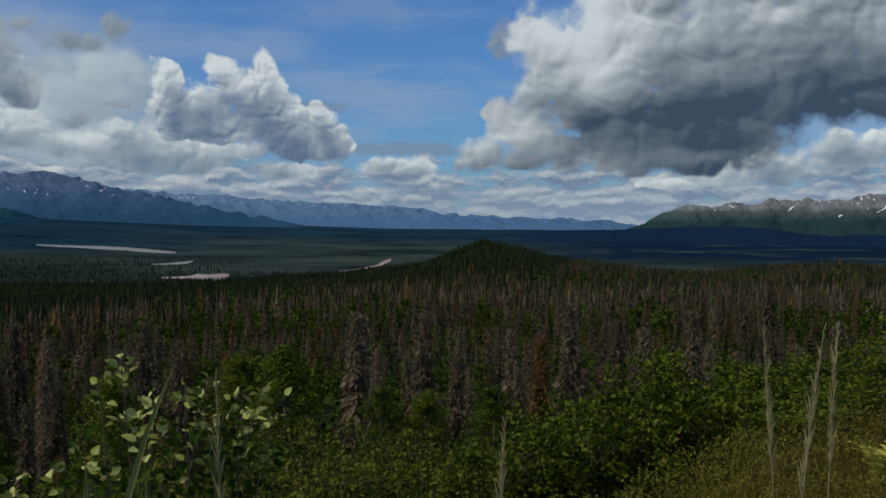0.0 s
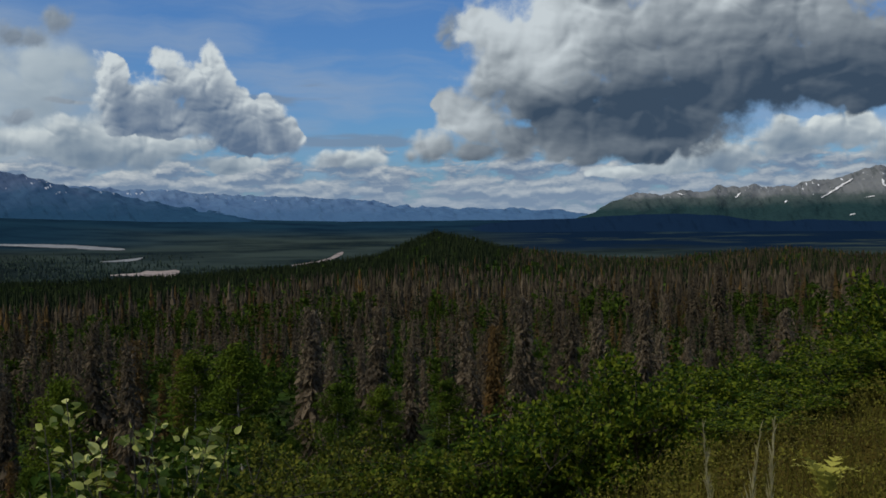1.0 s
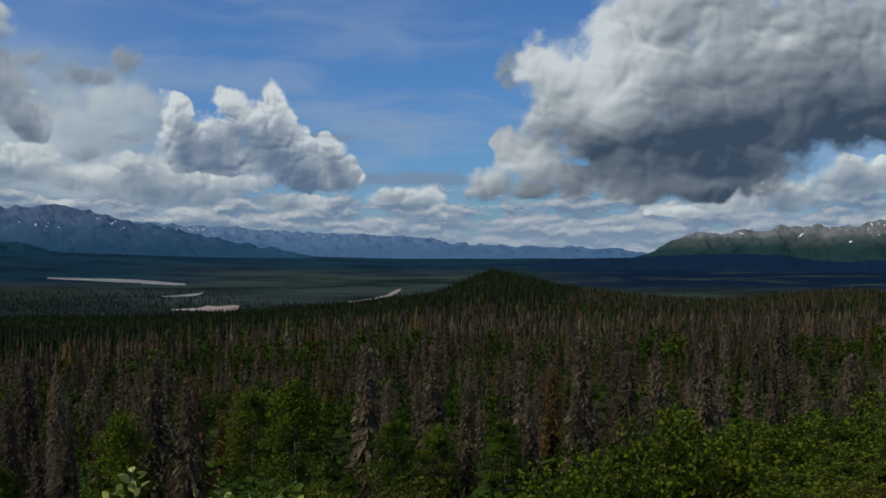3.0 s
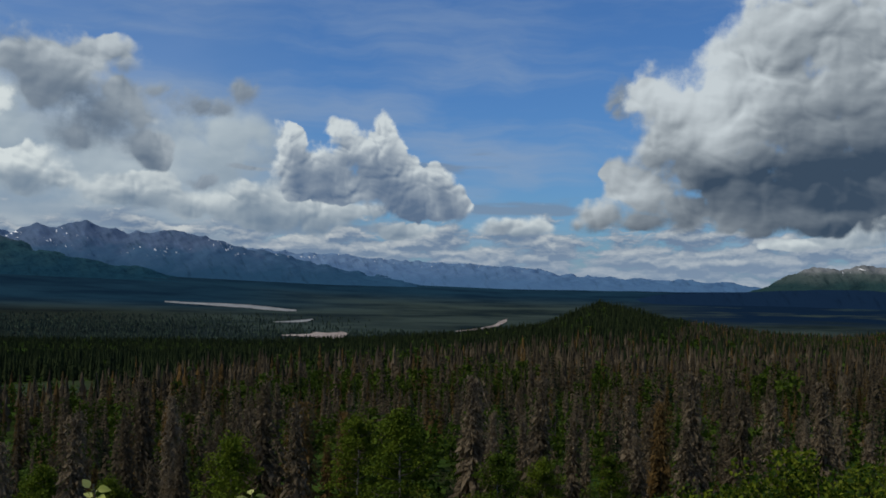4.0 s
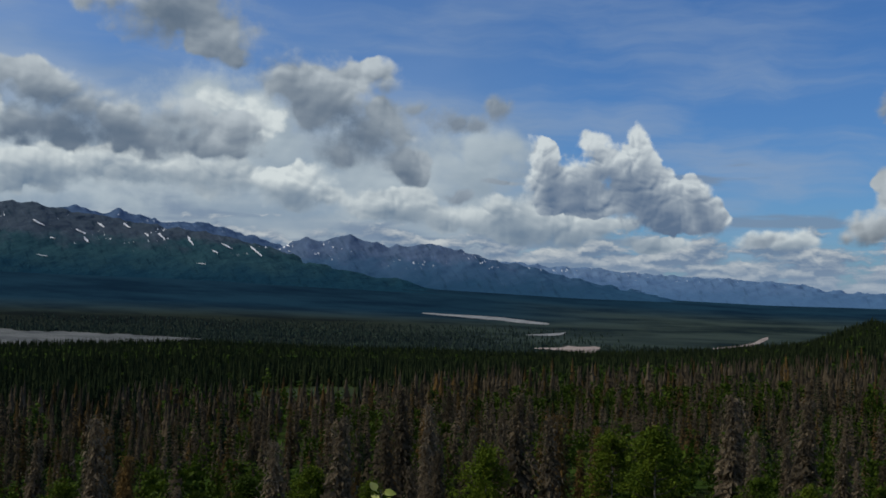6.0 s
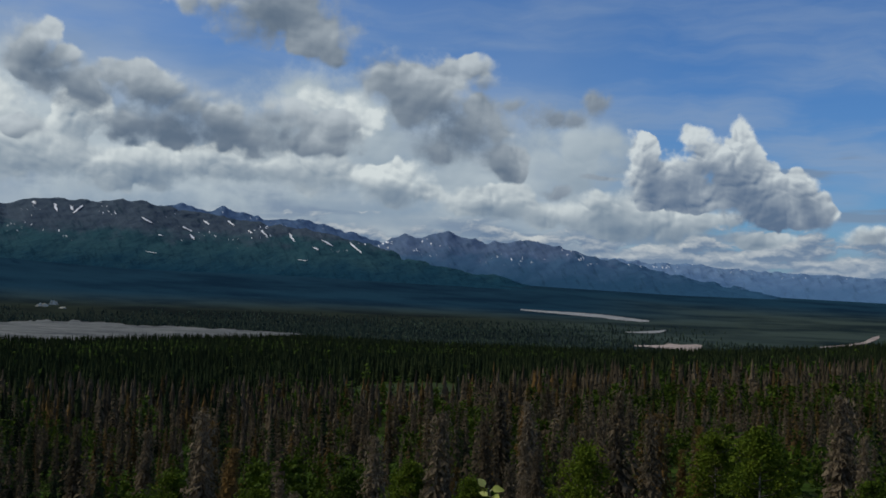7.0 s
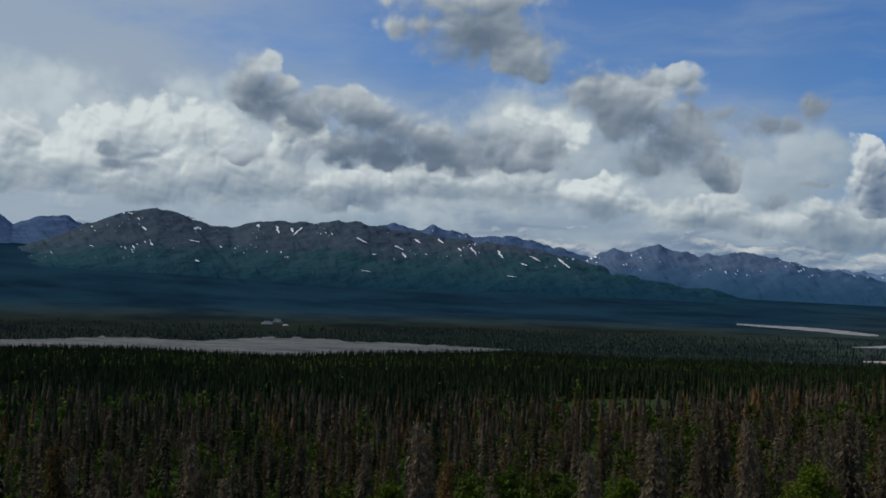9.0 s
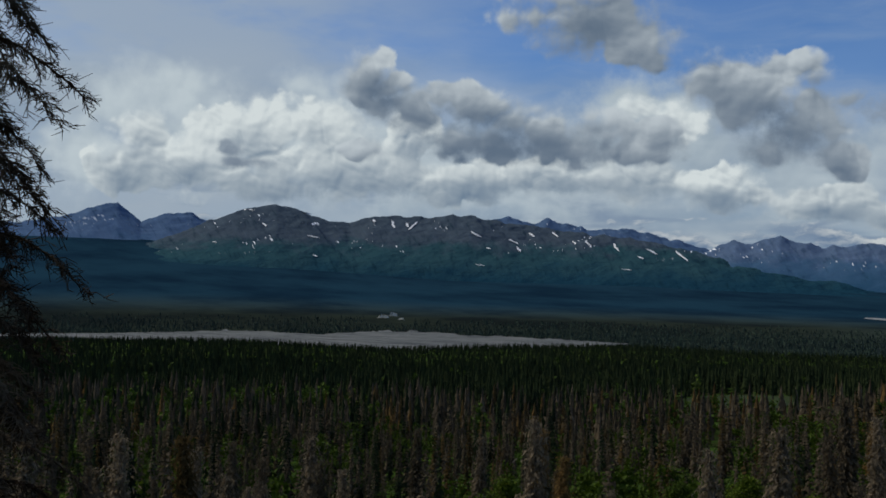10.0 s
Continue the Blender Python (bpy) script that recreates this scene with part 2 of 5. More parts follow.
        r.elements.new(0.5).color = (*[0.56 * a + 0.44 * b for a, b in zip(dark, pale)], 1)
        tint = n.vec("MULTIPLY", ramp.outputs[0], (10.0, 10.0, 10.0))
        rim = n.math("MULTIPLY_ADD", wisp, n.math("MULTIPLY_ADD", loose, 0.45, 0.12), here)
        cover_by = n.range(rim, -0.03, n.math("MULTIPLY_ADD", loose, edge[1] - edge[0], edge[0]))
        return n.mix(n.math("MULTIPLY", cover_by, n.range(bulk, -0.42, -0.18)), colour, tint)

    colour = layer(colour, SOFT_BANK, "soft_bank", 4.4, 0.7, 0.30, 1.2, 0.8, (0.19, 0.265, 0.35), (0.48, 0.555, 0.60), (0.55, 1.1), 0.12, (-0.012, 0.0), 0.30, 0.25)
    colour = layer(colour, FAR_BANK, "far_bank", 11.3, 1.0, 0.42, 1.16, 0.5, (0.155, 0.22, 0.30), (0.63, 0.69, 0.70), (0.12, 0.75), 0.10, (0.0, 0.046), 0.75, 0.75, ((-53.0, 8.2, 10.0, 3.2, 0.34), (-31.0, 9.0, 3.0, 1.6, 0.35), (-28.5, 6.4, 3.5, 1.0, 0.28), (-42.0, 5.6, 12.0, 0.9, -0.15)))
    colour = layer(colour, TURRET_CLOUD, "turret_cloud", 3.1, 0.75, 0.55, 1.14, 0.7, (0.105, 0.16, 0.25), (0.585, 0.645, 0.67), (0.09, 0.50), -0.30, (-0.012, 0.090), 0.80, 0.85)
    colour = layer(colour, DRIFTING_CLOUDS, "drifting_clouds", 7.7, 0.9, 0.38, 1.12, 0.8, (0.112, 0.158, 0.222), (0.49, 0.55, 0.59), (0.16, 0.95), 0.24, (0.0, 0.010), 0.90, 0.60)
    colour = layer(colour, SHREDS, "cloud_shreds", 2.3, 1.1, 0.7, 1.15, 0.4, (0.14, 0.185, 0.25), (0.32, 0.38, 0.44), (0.5, 1.2), 0.25, (0.0, 0.0), 0.4, 0.4)
    colour = layer(colour, GREAT_CLOUD, "great_cloud", 5.9, 0.85, 0.30, 1.10, 1.0, (0.042, 0.070, 0.112), (0.55, 0.61, 0.645), (0.12, 0.60), -0.16, (-0.012, 0.066), 0.42, 0.60,
                   ((17.0, 5.8, 13.0, 2.4, -0.24), (7.6, 9.8, 4.6, 3.8, 0.40), (26.0, 6.4, 10.0, 2.2, -0.12), (4.5, 5.4, 3.0, 1.6, 0.42)))
    back = n.add("ShaderNodeBackground", Color=colour, Strength=SKY)
    n.put(n.tree.nodes.new("ShaderNodeOutputWorld").inputs[0], back.outputs[0])
    world.cycles.sampling_method = "NONE"


make_sky()
sun = new("sun", bpy.data.lights.new("sun", "SUN"))
sun.data.energy, sun.data.angle, sun.data.color = 2.6, radians(4), (1.0, 0.91, 0.76)
sa, se = radians(SUN_AZ), radians(SUN_EL)
sun.matrix_world = look((400 * math.sin(sa) * math.cos(se), 400 * math.cos(sa) * math.cos(se), 400 * math.sin(se)), (0, 0, 0))
scene.view_settings.exposure = 0.0


# ---- materials ----
def material(name, colours, scale, rough=0.9, bump=0.0, fine=None, vary=0.0, through_light=0.0, stretch=(1, 1, 1), islands=0.0, gloss=0.1):
    """A mottled surface: two or three colours over coarse and fine noise, in metres."""
    m = bpy.data.materials.new(name)
    m.use_nodes = True
    n = Nodes(m.node_tree)
    bsdf = m.node_tree.nodes["Principled BSDF"]
    at = n.vec("MULTIPLY", n.add("ShaderNodeTexCoord").outputs["Object"], stretch)
    f = n.noise(at, scale, 5.0, 0.6)
    if fine:
        f = n.math("MULTIPLY_ADD", n.math("SUBTRACT", n.noise(at, fine, 3.0, 0.6), 0.5), 0.7, f)
    if vary:
        f = n.math("MULTIPLY_ADD", n.math("SUBTRACT", n.add("ShaderNodeObjectInfo").outputs["Random"], 0.5), vary, f)
    if islands:
        f = n.math("MULTIPLY_ADD", n.math("SUBTRACT", n.add("ShaderNodeNewGeometry").outputs["Random Per Island"], 0.5), islands, f)
    ramp = n.add("ShaderNodeValToRGB", Fac=f)
    e = ramp.color_ramp.elements
    e[0].position, e[1].position = 0.3, 0.7
    e[0].color, e[1].color = (*colours[0], 1), (*colours[-1], 1)
    if len(colours) == 3:
        e.new(0.5).color = (*colours[1], 1)
    n.put(bsdf.inputs["Base Color"], ramp.outputs[0])
    bsdf.inputs["Roughness"].default_value = rough
    bsdf.inputs["Specular IOR Level"].default_value = gloss
    if bump:
        b = n.add("ShaderNodeBump", Height=n.noise(at, fine or scale * 4, 4.0, 0.6), Strength=bump)
        n.put(bsdf.inputs["Normal"], b.outputs[0])
    if through_light:
        t = n.add("ShaderNodeBsdfTranslucent", Color=ramp.outputs[0])
        mixed = n.add("ShaderNodeMixShader", Fac=through_light)
        n.put(mixed.inputs[1], bsdf.outputs[0]), n.put(mixed.inputs[2], t.outputs[0])
        n.put(m.node_tree.nodes["Material Output"].inputs[0], mixed.outputs[0])
    return m


DEAD_TWIG = material("dead_spruce_twigs", ((0.072, 0.059, 0.040), (0.125, 0.100, 0.068), (0.200, 0.160, 0.110)), 0.12, vary=0.5, islands=0.35, through_light=0.35, gloss=0.0)
RUST_TWIG = material("rusty_spruce_twigs", ((0.062, 0.044, 0.019), (0.105, 0.070, 0.030), (0.160, 0.100, 0.038)), 0.12, vary=0.5, islands=0.35, through_light=0.35, gloss=0.0)
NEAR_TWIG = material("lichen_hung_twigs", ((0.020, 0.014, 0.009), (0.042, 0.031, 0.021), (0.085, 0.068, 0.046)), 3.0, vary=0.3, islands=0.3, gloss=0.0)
LIVE_TWIG = material("live_spruce_needles", ((0.009, 0.014, 0.008), (0.017, 0.025, 0.013), (0.030, 0.042, 0.018)), 0.12, vary=0.4, islands=0.35, through_light=0.2, gloss=0.0)
BARK = material("grey_bark", ((0.05, 0.042, 0.036), (0.16, 0.14, 0.12)), 6.0, fine=40.0, bump=0.4, stretch=(1, 1, 0.3))
DARK_BARK = material("dark_shrub_bark", ((0.022, 0.018, 0.014), (0.070, 0.060, 0.048)), 6.0, fine=40.0, stretch=(1, 1, 0.3))
PALE_BARK = material("pale_birch_bark", ((0.10, 0.09, 0.08), (0.42, 0.40, 0.36)), 3.0, fine=20.0, stretch=(1, 1, 2))
THICKET = material("thicket_leaves", ((0.018, 0.038, 0.005), (0.036, 0.068, 0.008), (0.060, 0.098, 0.011)), 0.12, rough=0.8, through_light=0.25, islands=0.3)
BIRCH_LEAF = material("birch_leaves", ((0.024, 0.044, 0.004), (0.054, 0.088, 0.007), (0.096, 0.132, 0.010)), 0.8, rough=0.8, vary=0.3, through_light=0.25, islands=0.15)
ALDER_LEAF = material("alder_leaves", ((0.018, 0.040, 0.004), (0.048, 0.082, 0.006), (0.122, 0.150, 0.013)), 1.4, rough=0.55, vary=0.2, through_light=0.3, islands=0.8, gloss=0.05)
WILLOW_LEAF = material("willow_leaves", ((0.026, 0.042, 0.005), (0.060, 0.078, 0.008), (0.118, 0.122, 0.014)), 1.4, rough=0.75, vary=0.2, through_light=0.25, islands=0.6)
POPLAR_LEAF = material("poplar_leaves", ((0.022, 0.048, 0.005), (0.058, 0.095, 0.010)), 5.0, rough=0.6, vary=0.5, through_light=0.3, gloss=0.04)
# paler tone for most leaves at the shoot tips, both faces
POPLAR_PALE = material("pale_poplar_leaves", ((0.30, 0.34, 0.08), (0.54, 0.56, 0.20)), 6.0, rough=0.5, vary=0.5, through_light=0.3)
HEATH = material("heath_leaves", ((0.062, 0.050, 0.012), (0.096, 0.092, 0.015), (0.145, 0.138, 0.020)), 0.9, rough=0.8, islands=0.45, through_light=0.15)
FERN = material("yellow_fern", ((0.30, 0.30, 0.05), (0.45, 0.42, 0.09)), 8.0, rough=0.6, through_light=0.3)
STRAW = material("dry_grass", ((0.20, 0.18, 0.085), (0.36, 0.33, 0.18)), 20.0, rough=0.7, through_light=0.2)
BLADE = material("green_grass_blade", ((0.15, 0.18, 0.05), (0.26, 0.28, 0.10)), 14.0, rough=0.5, through_light=0.3)
GRAVEL = material("river_gravel", ((0.030, 0.036, 0.040), (0.090, 0.098, 0.100), (0.15, 0.155, 0.152)), 0.010, fine=0.05, stretch=(1, 5, 1))
SILT = material("pale_river_silt", ((0.16, 0.17, 0.18), (0.27, 0.28, 0.28)), 0.02, fine=0.08)
PINK_GRAVEL = material("washed_gravel", ((0.20, 0.165, 0.15), (0.40, 0.34, 0.31)), 0.02, fine=0.1)
MEADOW = material("meadow_grass", ((0.012, 0.022, 0.006), (0.026, 0.040, 0.010)), 0.03, fine=0.2)
CLAY = material("bare_bank", ((0.26, 0.25, 0.20), (0.62, 0.58, 0.48)), 0.05, fine=0.2)


# ---- mesh helpers ----
rng = np.random.default_rng(7)


def mesh_of(name, verts, faces, mat, smooth=False):
    """A mesh from an array of vertices and an array of equal-sided faces."""
    verts, faces = np.asarray(verts, np.float32), np.asarray(faces, np.int32)
    me = bpy.data.meshes.new(name)
    k = faces.shape[1]
    me.vertices.add(len(verts)), me.loops.add(faces.size), me.polygons.add(len(faces))
    me.vertices.foreach_set("co", verts.ravel())
    me.loops.foreach_set("vertex_index", faces.ravel())
    me.polygons.foreach_set("loop_start", np.arange(0, faces.size, k, dtype=np.int32))
    me.polygons.foreach_set("use_smooth", np.full(len(faces), smooth))
    me.materials.append(mat)
    me.update(calc_edges=True)
    me.validate()
    return me


def part(name, me, parent, label=""):
    ob = new(name, me)
    ob.parent = parent
    return tagged(ob, label)


def join(pieces):
    """Pieces of (vertices, faces) as one pair."""
    vs, fs, n = [], [], 0
    for v, f in pieces:
        vs.append(v), fs.append(np.asarray(f) + n)
        n += len(v)
    return np.concatenate(vs), np.concatenate(fs)


def tube(points, radii, sides=5):
    """Vertices and triangles of a tapering limb along points."""
    points = np.asarray(points, float)
    n = len(points)
    ways = np.gradient(points, axis=0)
    ways /= np.linalg.norm(ways, axis=1)[:, None] + 1e-9
    a = np.where(np.abs(ways[:, 2:3]) > 0.9, [[1.0, 0, 0]], [[0, 0, 1.0]])
    u = np.cross(ways, a)
    u /= np.linalg.norm(u, axis=1)[:, None] + 1e-9
    w = np.cross(ways, u)
    t = np.linspace(0, 2 * np.pi, sides, endpoint=False)
    v = (points[:, None] + np.asarray(radii)[:, None, None] * (np.cos(t)[None, :, None] * u[:, None] + np.sin(t)[None, :, None] * w[:, None])).reshape(-1, 3)
    i, j = np.meshgrid(np.arange(n - 1), np.arange(sides), indexing="ij")
    a, b = i * sides + j, i * sides + (j + 1) % sides
    f = np.stack([np.stack([a, b, b + sides], -1), np.stack([a, b + sides, a + sides], -1)], -2).reshape(-1, 3)
    return v, f


def lattice(x, y, seed):
    """A fixed random number from 0 to 1 for each whole x, y."""
    h = np.sin(x * 127.1 + y * 311.7 + seed * 74.7) * 43758.5453
    return h - np.floor(h)


def waves(x, y, seed=0.0, octaves=4):
    """Smooth noise from about -1 to 1."""
    total, size = 0.0, 1.0
    for o in range(octaves):
        i, j = np.floor(x), np.floor(y)
        u, v = x - i, y - j
        u, v = u * u * (3 - 2 * u), v * v * (3 - 2 * v)
        s = seed + o
        a = lattice(i, j, s) * (1 - u) + lattice(i + 1, j, s) * u
        b = lattice(i, j + 1, s) * (1 - u) + lattice(i + 1, j + 1, s) * u
        total = total + size * (2 * (a * (1 - v) + b * v) - 1)
        x, y, size = x * 2.03, y * 2.03, size * 0.5
    return total / 1.6


def step(x, a, b):
    t = np.clip((x - a) / (b - a), 0, 1)
    return t * t * (3 - 2 * t)


# ---- the lie of the land: azimuth in degrees, heights in metres from the first camera ----
RIDGE_AZ = (-180, -64, -55, -46.6, -41, -33.6, -26, -20, -16.7, -10.5, -5.7, -0.75, 0.6, 2.2, 3.8, 5.8, 10.7, 14.3, 18.6, 21.2, 24, 30, 180)
RIDGE_EL = (-2.4, -2.45, -2.5, -3.0, -2.78, -2.62, -2.9, -2.95, -3.05, -2.8, -2.45, -1.85, -1.25, -0.62, -0.95, -1.5, -2.2, -2.35, -1.95, -1.75, -2.1, -2.2, -2.4)
FOOT_AZ = (-180, -62, -52, -43, -33, -22, -12.7, -3, 6, 12, 18, 25, 40, 180)
FOOT_EL = (1.0, 2.5, 2.2, 1.5, 1.25, 0.55, 0.10, -0.22, -0.32, -0.34, -0.5, -0.6, -0.3, 1.0)
RIDGE_R, TREE = 950.0, 6.5


def ground_z(r, az):
    r, az = np.asarray(r, float), np.asarray(az, float)
    left = step(-az, 8, 38) * step(-az, 180, 110)
    right = step(az, 10, 30) * step(az, 180, 110)
    brow = np.interp(az, (-180, -60, -20, 0, 10, 23, 32, 90, 180), (4, 2.5, 2.6, 3.6, 5.4, 8.6, 11, 9, 4))
    over = np.maximum(r - brow, 0)
    z = -1.35 - 0.035 * np.minimum(r, brow) + 0.035 * right * np.minimum(r, 40) - 0.6 * step(brow, 4.0, 2.2) * step(r, 1.2, 4.0)
    # a steep slope that eases with distance, then gentle ground up to the ridge
    mid = np.interp(over, (0, 12, 40, 85, 140, 225, 480, 900, 9000), (0, 3.8, 11.2, 19.4, 24.2, 28.2, 38, 46, 46))
    low = np.interp(over, (0, 12, 40, 85, 165, 300, 480, 900, 9000), (0, 5.0, 14.0, 24.0, 36.0, 44.0, 48, 56, 56))
    z = z - mid * (1 - left) - low * left
    crest = RIDGE_R * np.tan(np.radians(np.interp(az, RIDGE_AZ, RIDGE_EL))) - TREE
    w = step(r, 430, 880)
    z = z * (1 - w) + crest * w
    z = z + 4 * np.exp(-((az + 27.8) / 5.5) ** 2 - ((r - 500) / 60) ** 2)
    # down to the valley floor
    w = step(r, 1000, 1280)
    floor = np.full_like(z, -76.0)
    e0 = np.degrees(np.arctan2(-76.0, 2100.0))
    e1 = np.interp(az, FOOT_AZ, FOOT_EL)
    rise = np.clip((r - 2100) / 2300, 0, 1.2)
    floor = np.where(r > 2100, r * np.tan(np.radians(e0 + (e1 - e0) * rise ** 0.9)), floor)
    z = z * (1 - w) + floor * w
    x, y = r * np.sin(np.radians(az)), r * np.cos(np.radians(az))
    z = z + waves(x / 60, y / 60, 3) * 1.6 * step(r, 60, 200) * step(r, 1100, 800) + waves(x / 2.2, y / 2.2, 5) * 0.07 * step(r, 0.8, 3)
    return z


def spot(az, r):
    a = np.radians(az)
    return np.stack([r * np.sin(a), r * np.cos(a), ground_z(r, az)], -1)


def ground_material():
    m = bpy.data.materials.new("forest_floor_and_valley")
    m.use_nodes = True
    n = Nodes(m.node_tree)
    bsdf = m.node_tree.nodes["Principled BSDF"]
    at = n.add("ShaderNodeTexCoord").outputs["Object"]
    flat = n.vec("MULTIPLY", at, (1, 1, 0))
    r = n.vec("LENGTH", flat)
    near = n.mix(n.range(n.noise(at, 1.3, 5.0, 0.6), 0.35, 0.65), (0.050, 0.036, 0.010, 1), (0.085, 0.068, 0.014, 1))
    wood = n.mix(n.range(n.noise(at, 0.05, 6.0, 0.6), 0.4, 0.65), (0.018, 0.022, 0.010, 1), (0.040, 0.078, 0.014, 1))
    # valley floor in belts of woods, with cloud shade put into the dark ones
    belts = n.noise(n.vec("MULTIPLY", flat, (0.0026, 0.0030, 1)), 1.0, 7.0, 0.62)
    plain = n.mix(n.range(belts, 0.36, 0.62), (0.011, 0.020, 0.024, 1), (0.038, 0.056, 0.052, 1))
    speck = n.noise(n.vec("MULTIPLY", flat, (0.022, 0.025, 1)), 1.0, 4.0, 0.7)
    plain = n.mix(n.range(speck, 0.45, 0.75, 0, 0.6), plain, (0.036, 0.050, 0.036, 1))
    # blue air haze, put into the colour of the far ground
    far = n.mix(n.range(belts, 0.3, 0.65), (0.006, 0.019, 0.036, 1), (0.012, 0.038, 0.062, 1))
    c = n.mix(n.range(r, 9, 22), near, wood)
    # the plain takes a darker tone towards the left
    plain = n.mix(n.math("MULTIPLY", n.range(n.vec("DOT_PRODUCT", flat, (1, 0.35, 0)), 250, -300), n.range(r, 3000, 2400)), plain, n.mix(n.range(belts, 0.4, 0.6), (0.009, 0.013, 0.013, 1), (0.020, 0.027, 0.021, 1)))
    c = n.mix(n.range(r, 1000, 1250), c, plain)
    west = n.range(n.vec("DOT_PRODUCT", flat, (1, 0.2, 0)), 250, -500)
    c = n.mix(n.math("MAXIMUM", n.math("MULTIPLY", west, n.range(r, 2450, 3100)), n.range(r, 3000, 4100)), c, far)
    # cloud shadow over the right of the valley, painted as a navy tone
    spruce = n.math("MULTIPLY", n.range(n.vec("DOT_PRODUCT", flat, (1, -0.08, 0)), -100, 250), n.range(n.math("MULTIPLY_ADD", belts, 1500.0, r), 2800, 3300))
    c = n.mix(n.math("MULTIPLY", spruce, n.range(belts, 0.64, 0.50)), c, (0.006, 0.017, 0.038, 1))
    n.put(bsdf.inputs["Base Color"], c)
    bsdf.inputs["Roughness"].default_value = 0.95
    bsdf.inputs["Specular IOR Level"].default_value = 0.0
    b = n.add("ShaderNodeBump", Height=n.noise(at, 5.0, 5.0, 0.65), Strength=0.6, Distance=0.1)
    n.put(bsdf.inputs["Normal"], b.outputs[0])
    return m


def make_ground():
    radii = np.concatenate([[0.0], np.geomspace(0.5, 4880, 190)])
    angles = np.concatenate([np.arange(-180, -80, 4.0), np.arange(-80, 44, 0.5), np.arange(44, 180, 4.0)])
    n, k = len(radii), len(angles)
    R, A = np.meshgrid(radii, angles, indexing="ij")
    x, y = R * np.sin(np.radians(A)), R * np.cos(np.radians(A))
    v = np.stack([x, y, ground_z(R, A)], -1).reshape(-1, 3)
    i, j = np.meshgrid(np.arange(n - 1), np.arange(k), indexing="ij")
    a, b = i * k + j, i * k + (j + 1) % k
    f = np.stack([a, a + k, b + k, b], -1).reshape(-1, 4)
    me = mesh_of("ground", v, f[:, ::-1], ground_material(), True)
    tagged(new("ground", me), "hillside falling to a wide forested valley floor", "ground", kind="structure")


make_ground()


# ---- mountains ----
def mountain_material(name, low, mid, high, snow, snow_from, snow_amount, line, rugged=0.25):
    """Slopes from wooded foot to bare crest, with specks of old snow. Haze, sun and shade come in with the colours."""
    m = bpy.data.materials.new(name)
    m.use_nodes = True
    n = Nodes(m.node_tree)
    bsdf = m.node_tree.nodes["Principled BSDF"]
    at = n.add("ShaderNodeTexCoord").outputs["Object"]
    xyz = n.add("ShaderNodeSeparateXYZ", Vector=at).outputs
    az = n.math("ARCTAN2", xyz[0], xyz[1])
    sheet = n.add("ShaderNodeCombineXYZ", X=n.math("MULTIPLY", az, 4500.0), Y=xyz[2]).outputs[0]
    rough = n.noise(n.vec("MULTIPLY", sheet, (0.008, 0.014, 1)), 1.0, 7.0, 0.60)
    h = n.math("MULTIPLY_ADD", n.math("SUBTRACT", rough, 0.5), line * 0.9, xyz[2])
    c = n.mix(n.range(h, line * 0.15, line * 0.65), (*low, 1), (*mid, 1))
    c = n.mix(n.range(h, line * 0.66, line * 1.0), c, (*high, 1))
    # scree runs, and darker streaks painted in, down the fall line
    fall = n.add("ShaderNodeCombineXYZ", X=n.math("MULTIPLY_ADD", xyz[2], 0.5, n.math("MULTIPLY", az, 4500.0)), Y=xyz[2]).outputs[0]
    scree = n.noise(n.vec("MULTIPLY", fall, (0.040, 0.016, 1)), 1.0, 5.0, 0.65)
    bare = n.range(h, line * 0.55, line * 0.95)
    c = n.mix(n.math("MULTIPLY", n.range(scree, 0.50, 0.74, 0.0, 0.55), bare), c, (*[1.55 * x for x in high], 1))
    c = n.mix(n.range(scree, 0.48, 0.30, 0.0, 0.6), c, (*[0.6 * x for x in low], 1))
    s = n.noise(n.vec("MULTIPLY", fall, (0.085, 0.050, 1)), 1.0, 2.0, 0.5)
    s = n.math("MULTIPLY_ADD", n.math("SUBTRACT", n.noise(n.vec("MULTIPLY", sheet, (0.006, 0.012, 1)), 1.0, 2.0), 0.5), 0.55, s)
    band = n.range(xyz[2], snow_from * 0.8, snow_from * 1.25)
    s = n.math("MULTIPLY", n.range(s, 0.74 - snow_amount, 0.77 - snow_amount), band)
    c = n.mix(s, c, (*snow, 1))
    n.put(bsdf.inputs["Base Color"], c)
    bsdf.inputs["Roughness"].default_value = 0.95
    bsdf.inputs["Specular IOR Level"].default_value = 0.0
    b = n.add("ShaderNodeBump", Height=n.noise(n.vec("MULTIPLY", at, (0.010, 0.010, 0.012)), 1.0, 5.0, 0.55), Strength=rugged, Distance=40.0)
    n.put(bsdf.inputs["Normal"], b.outputs[0])
    return m


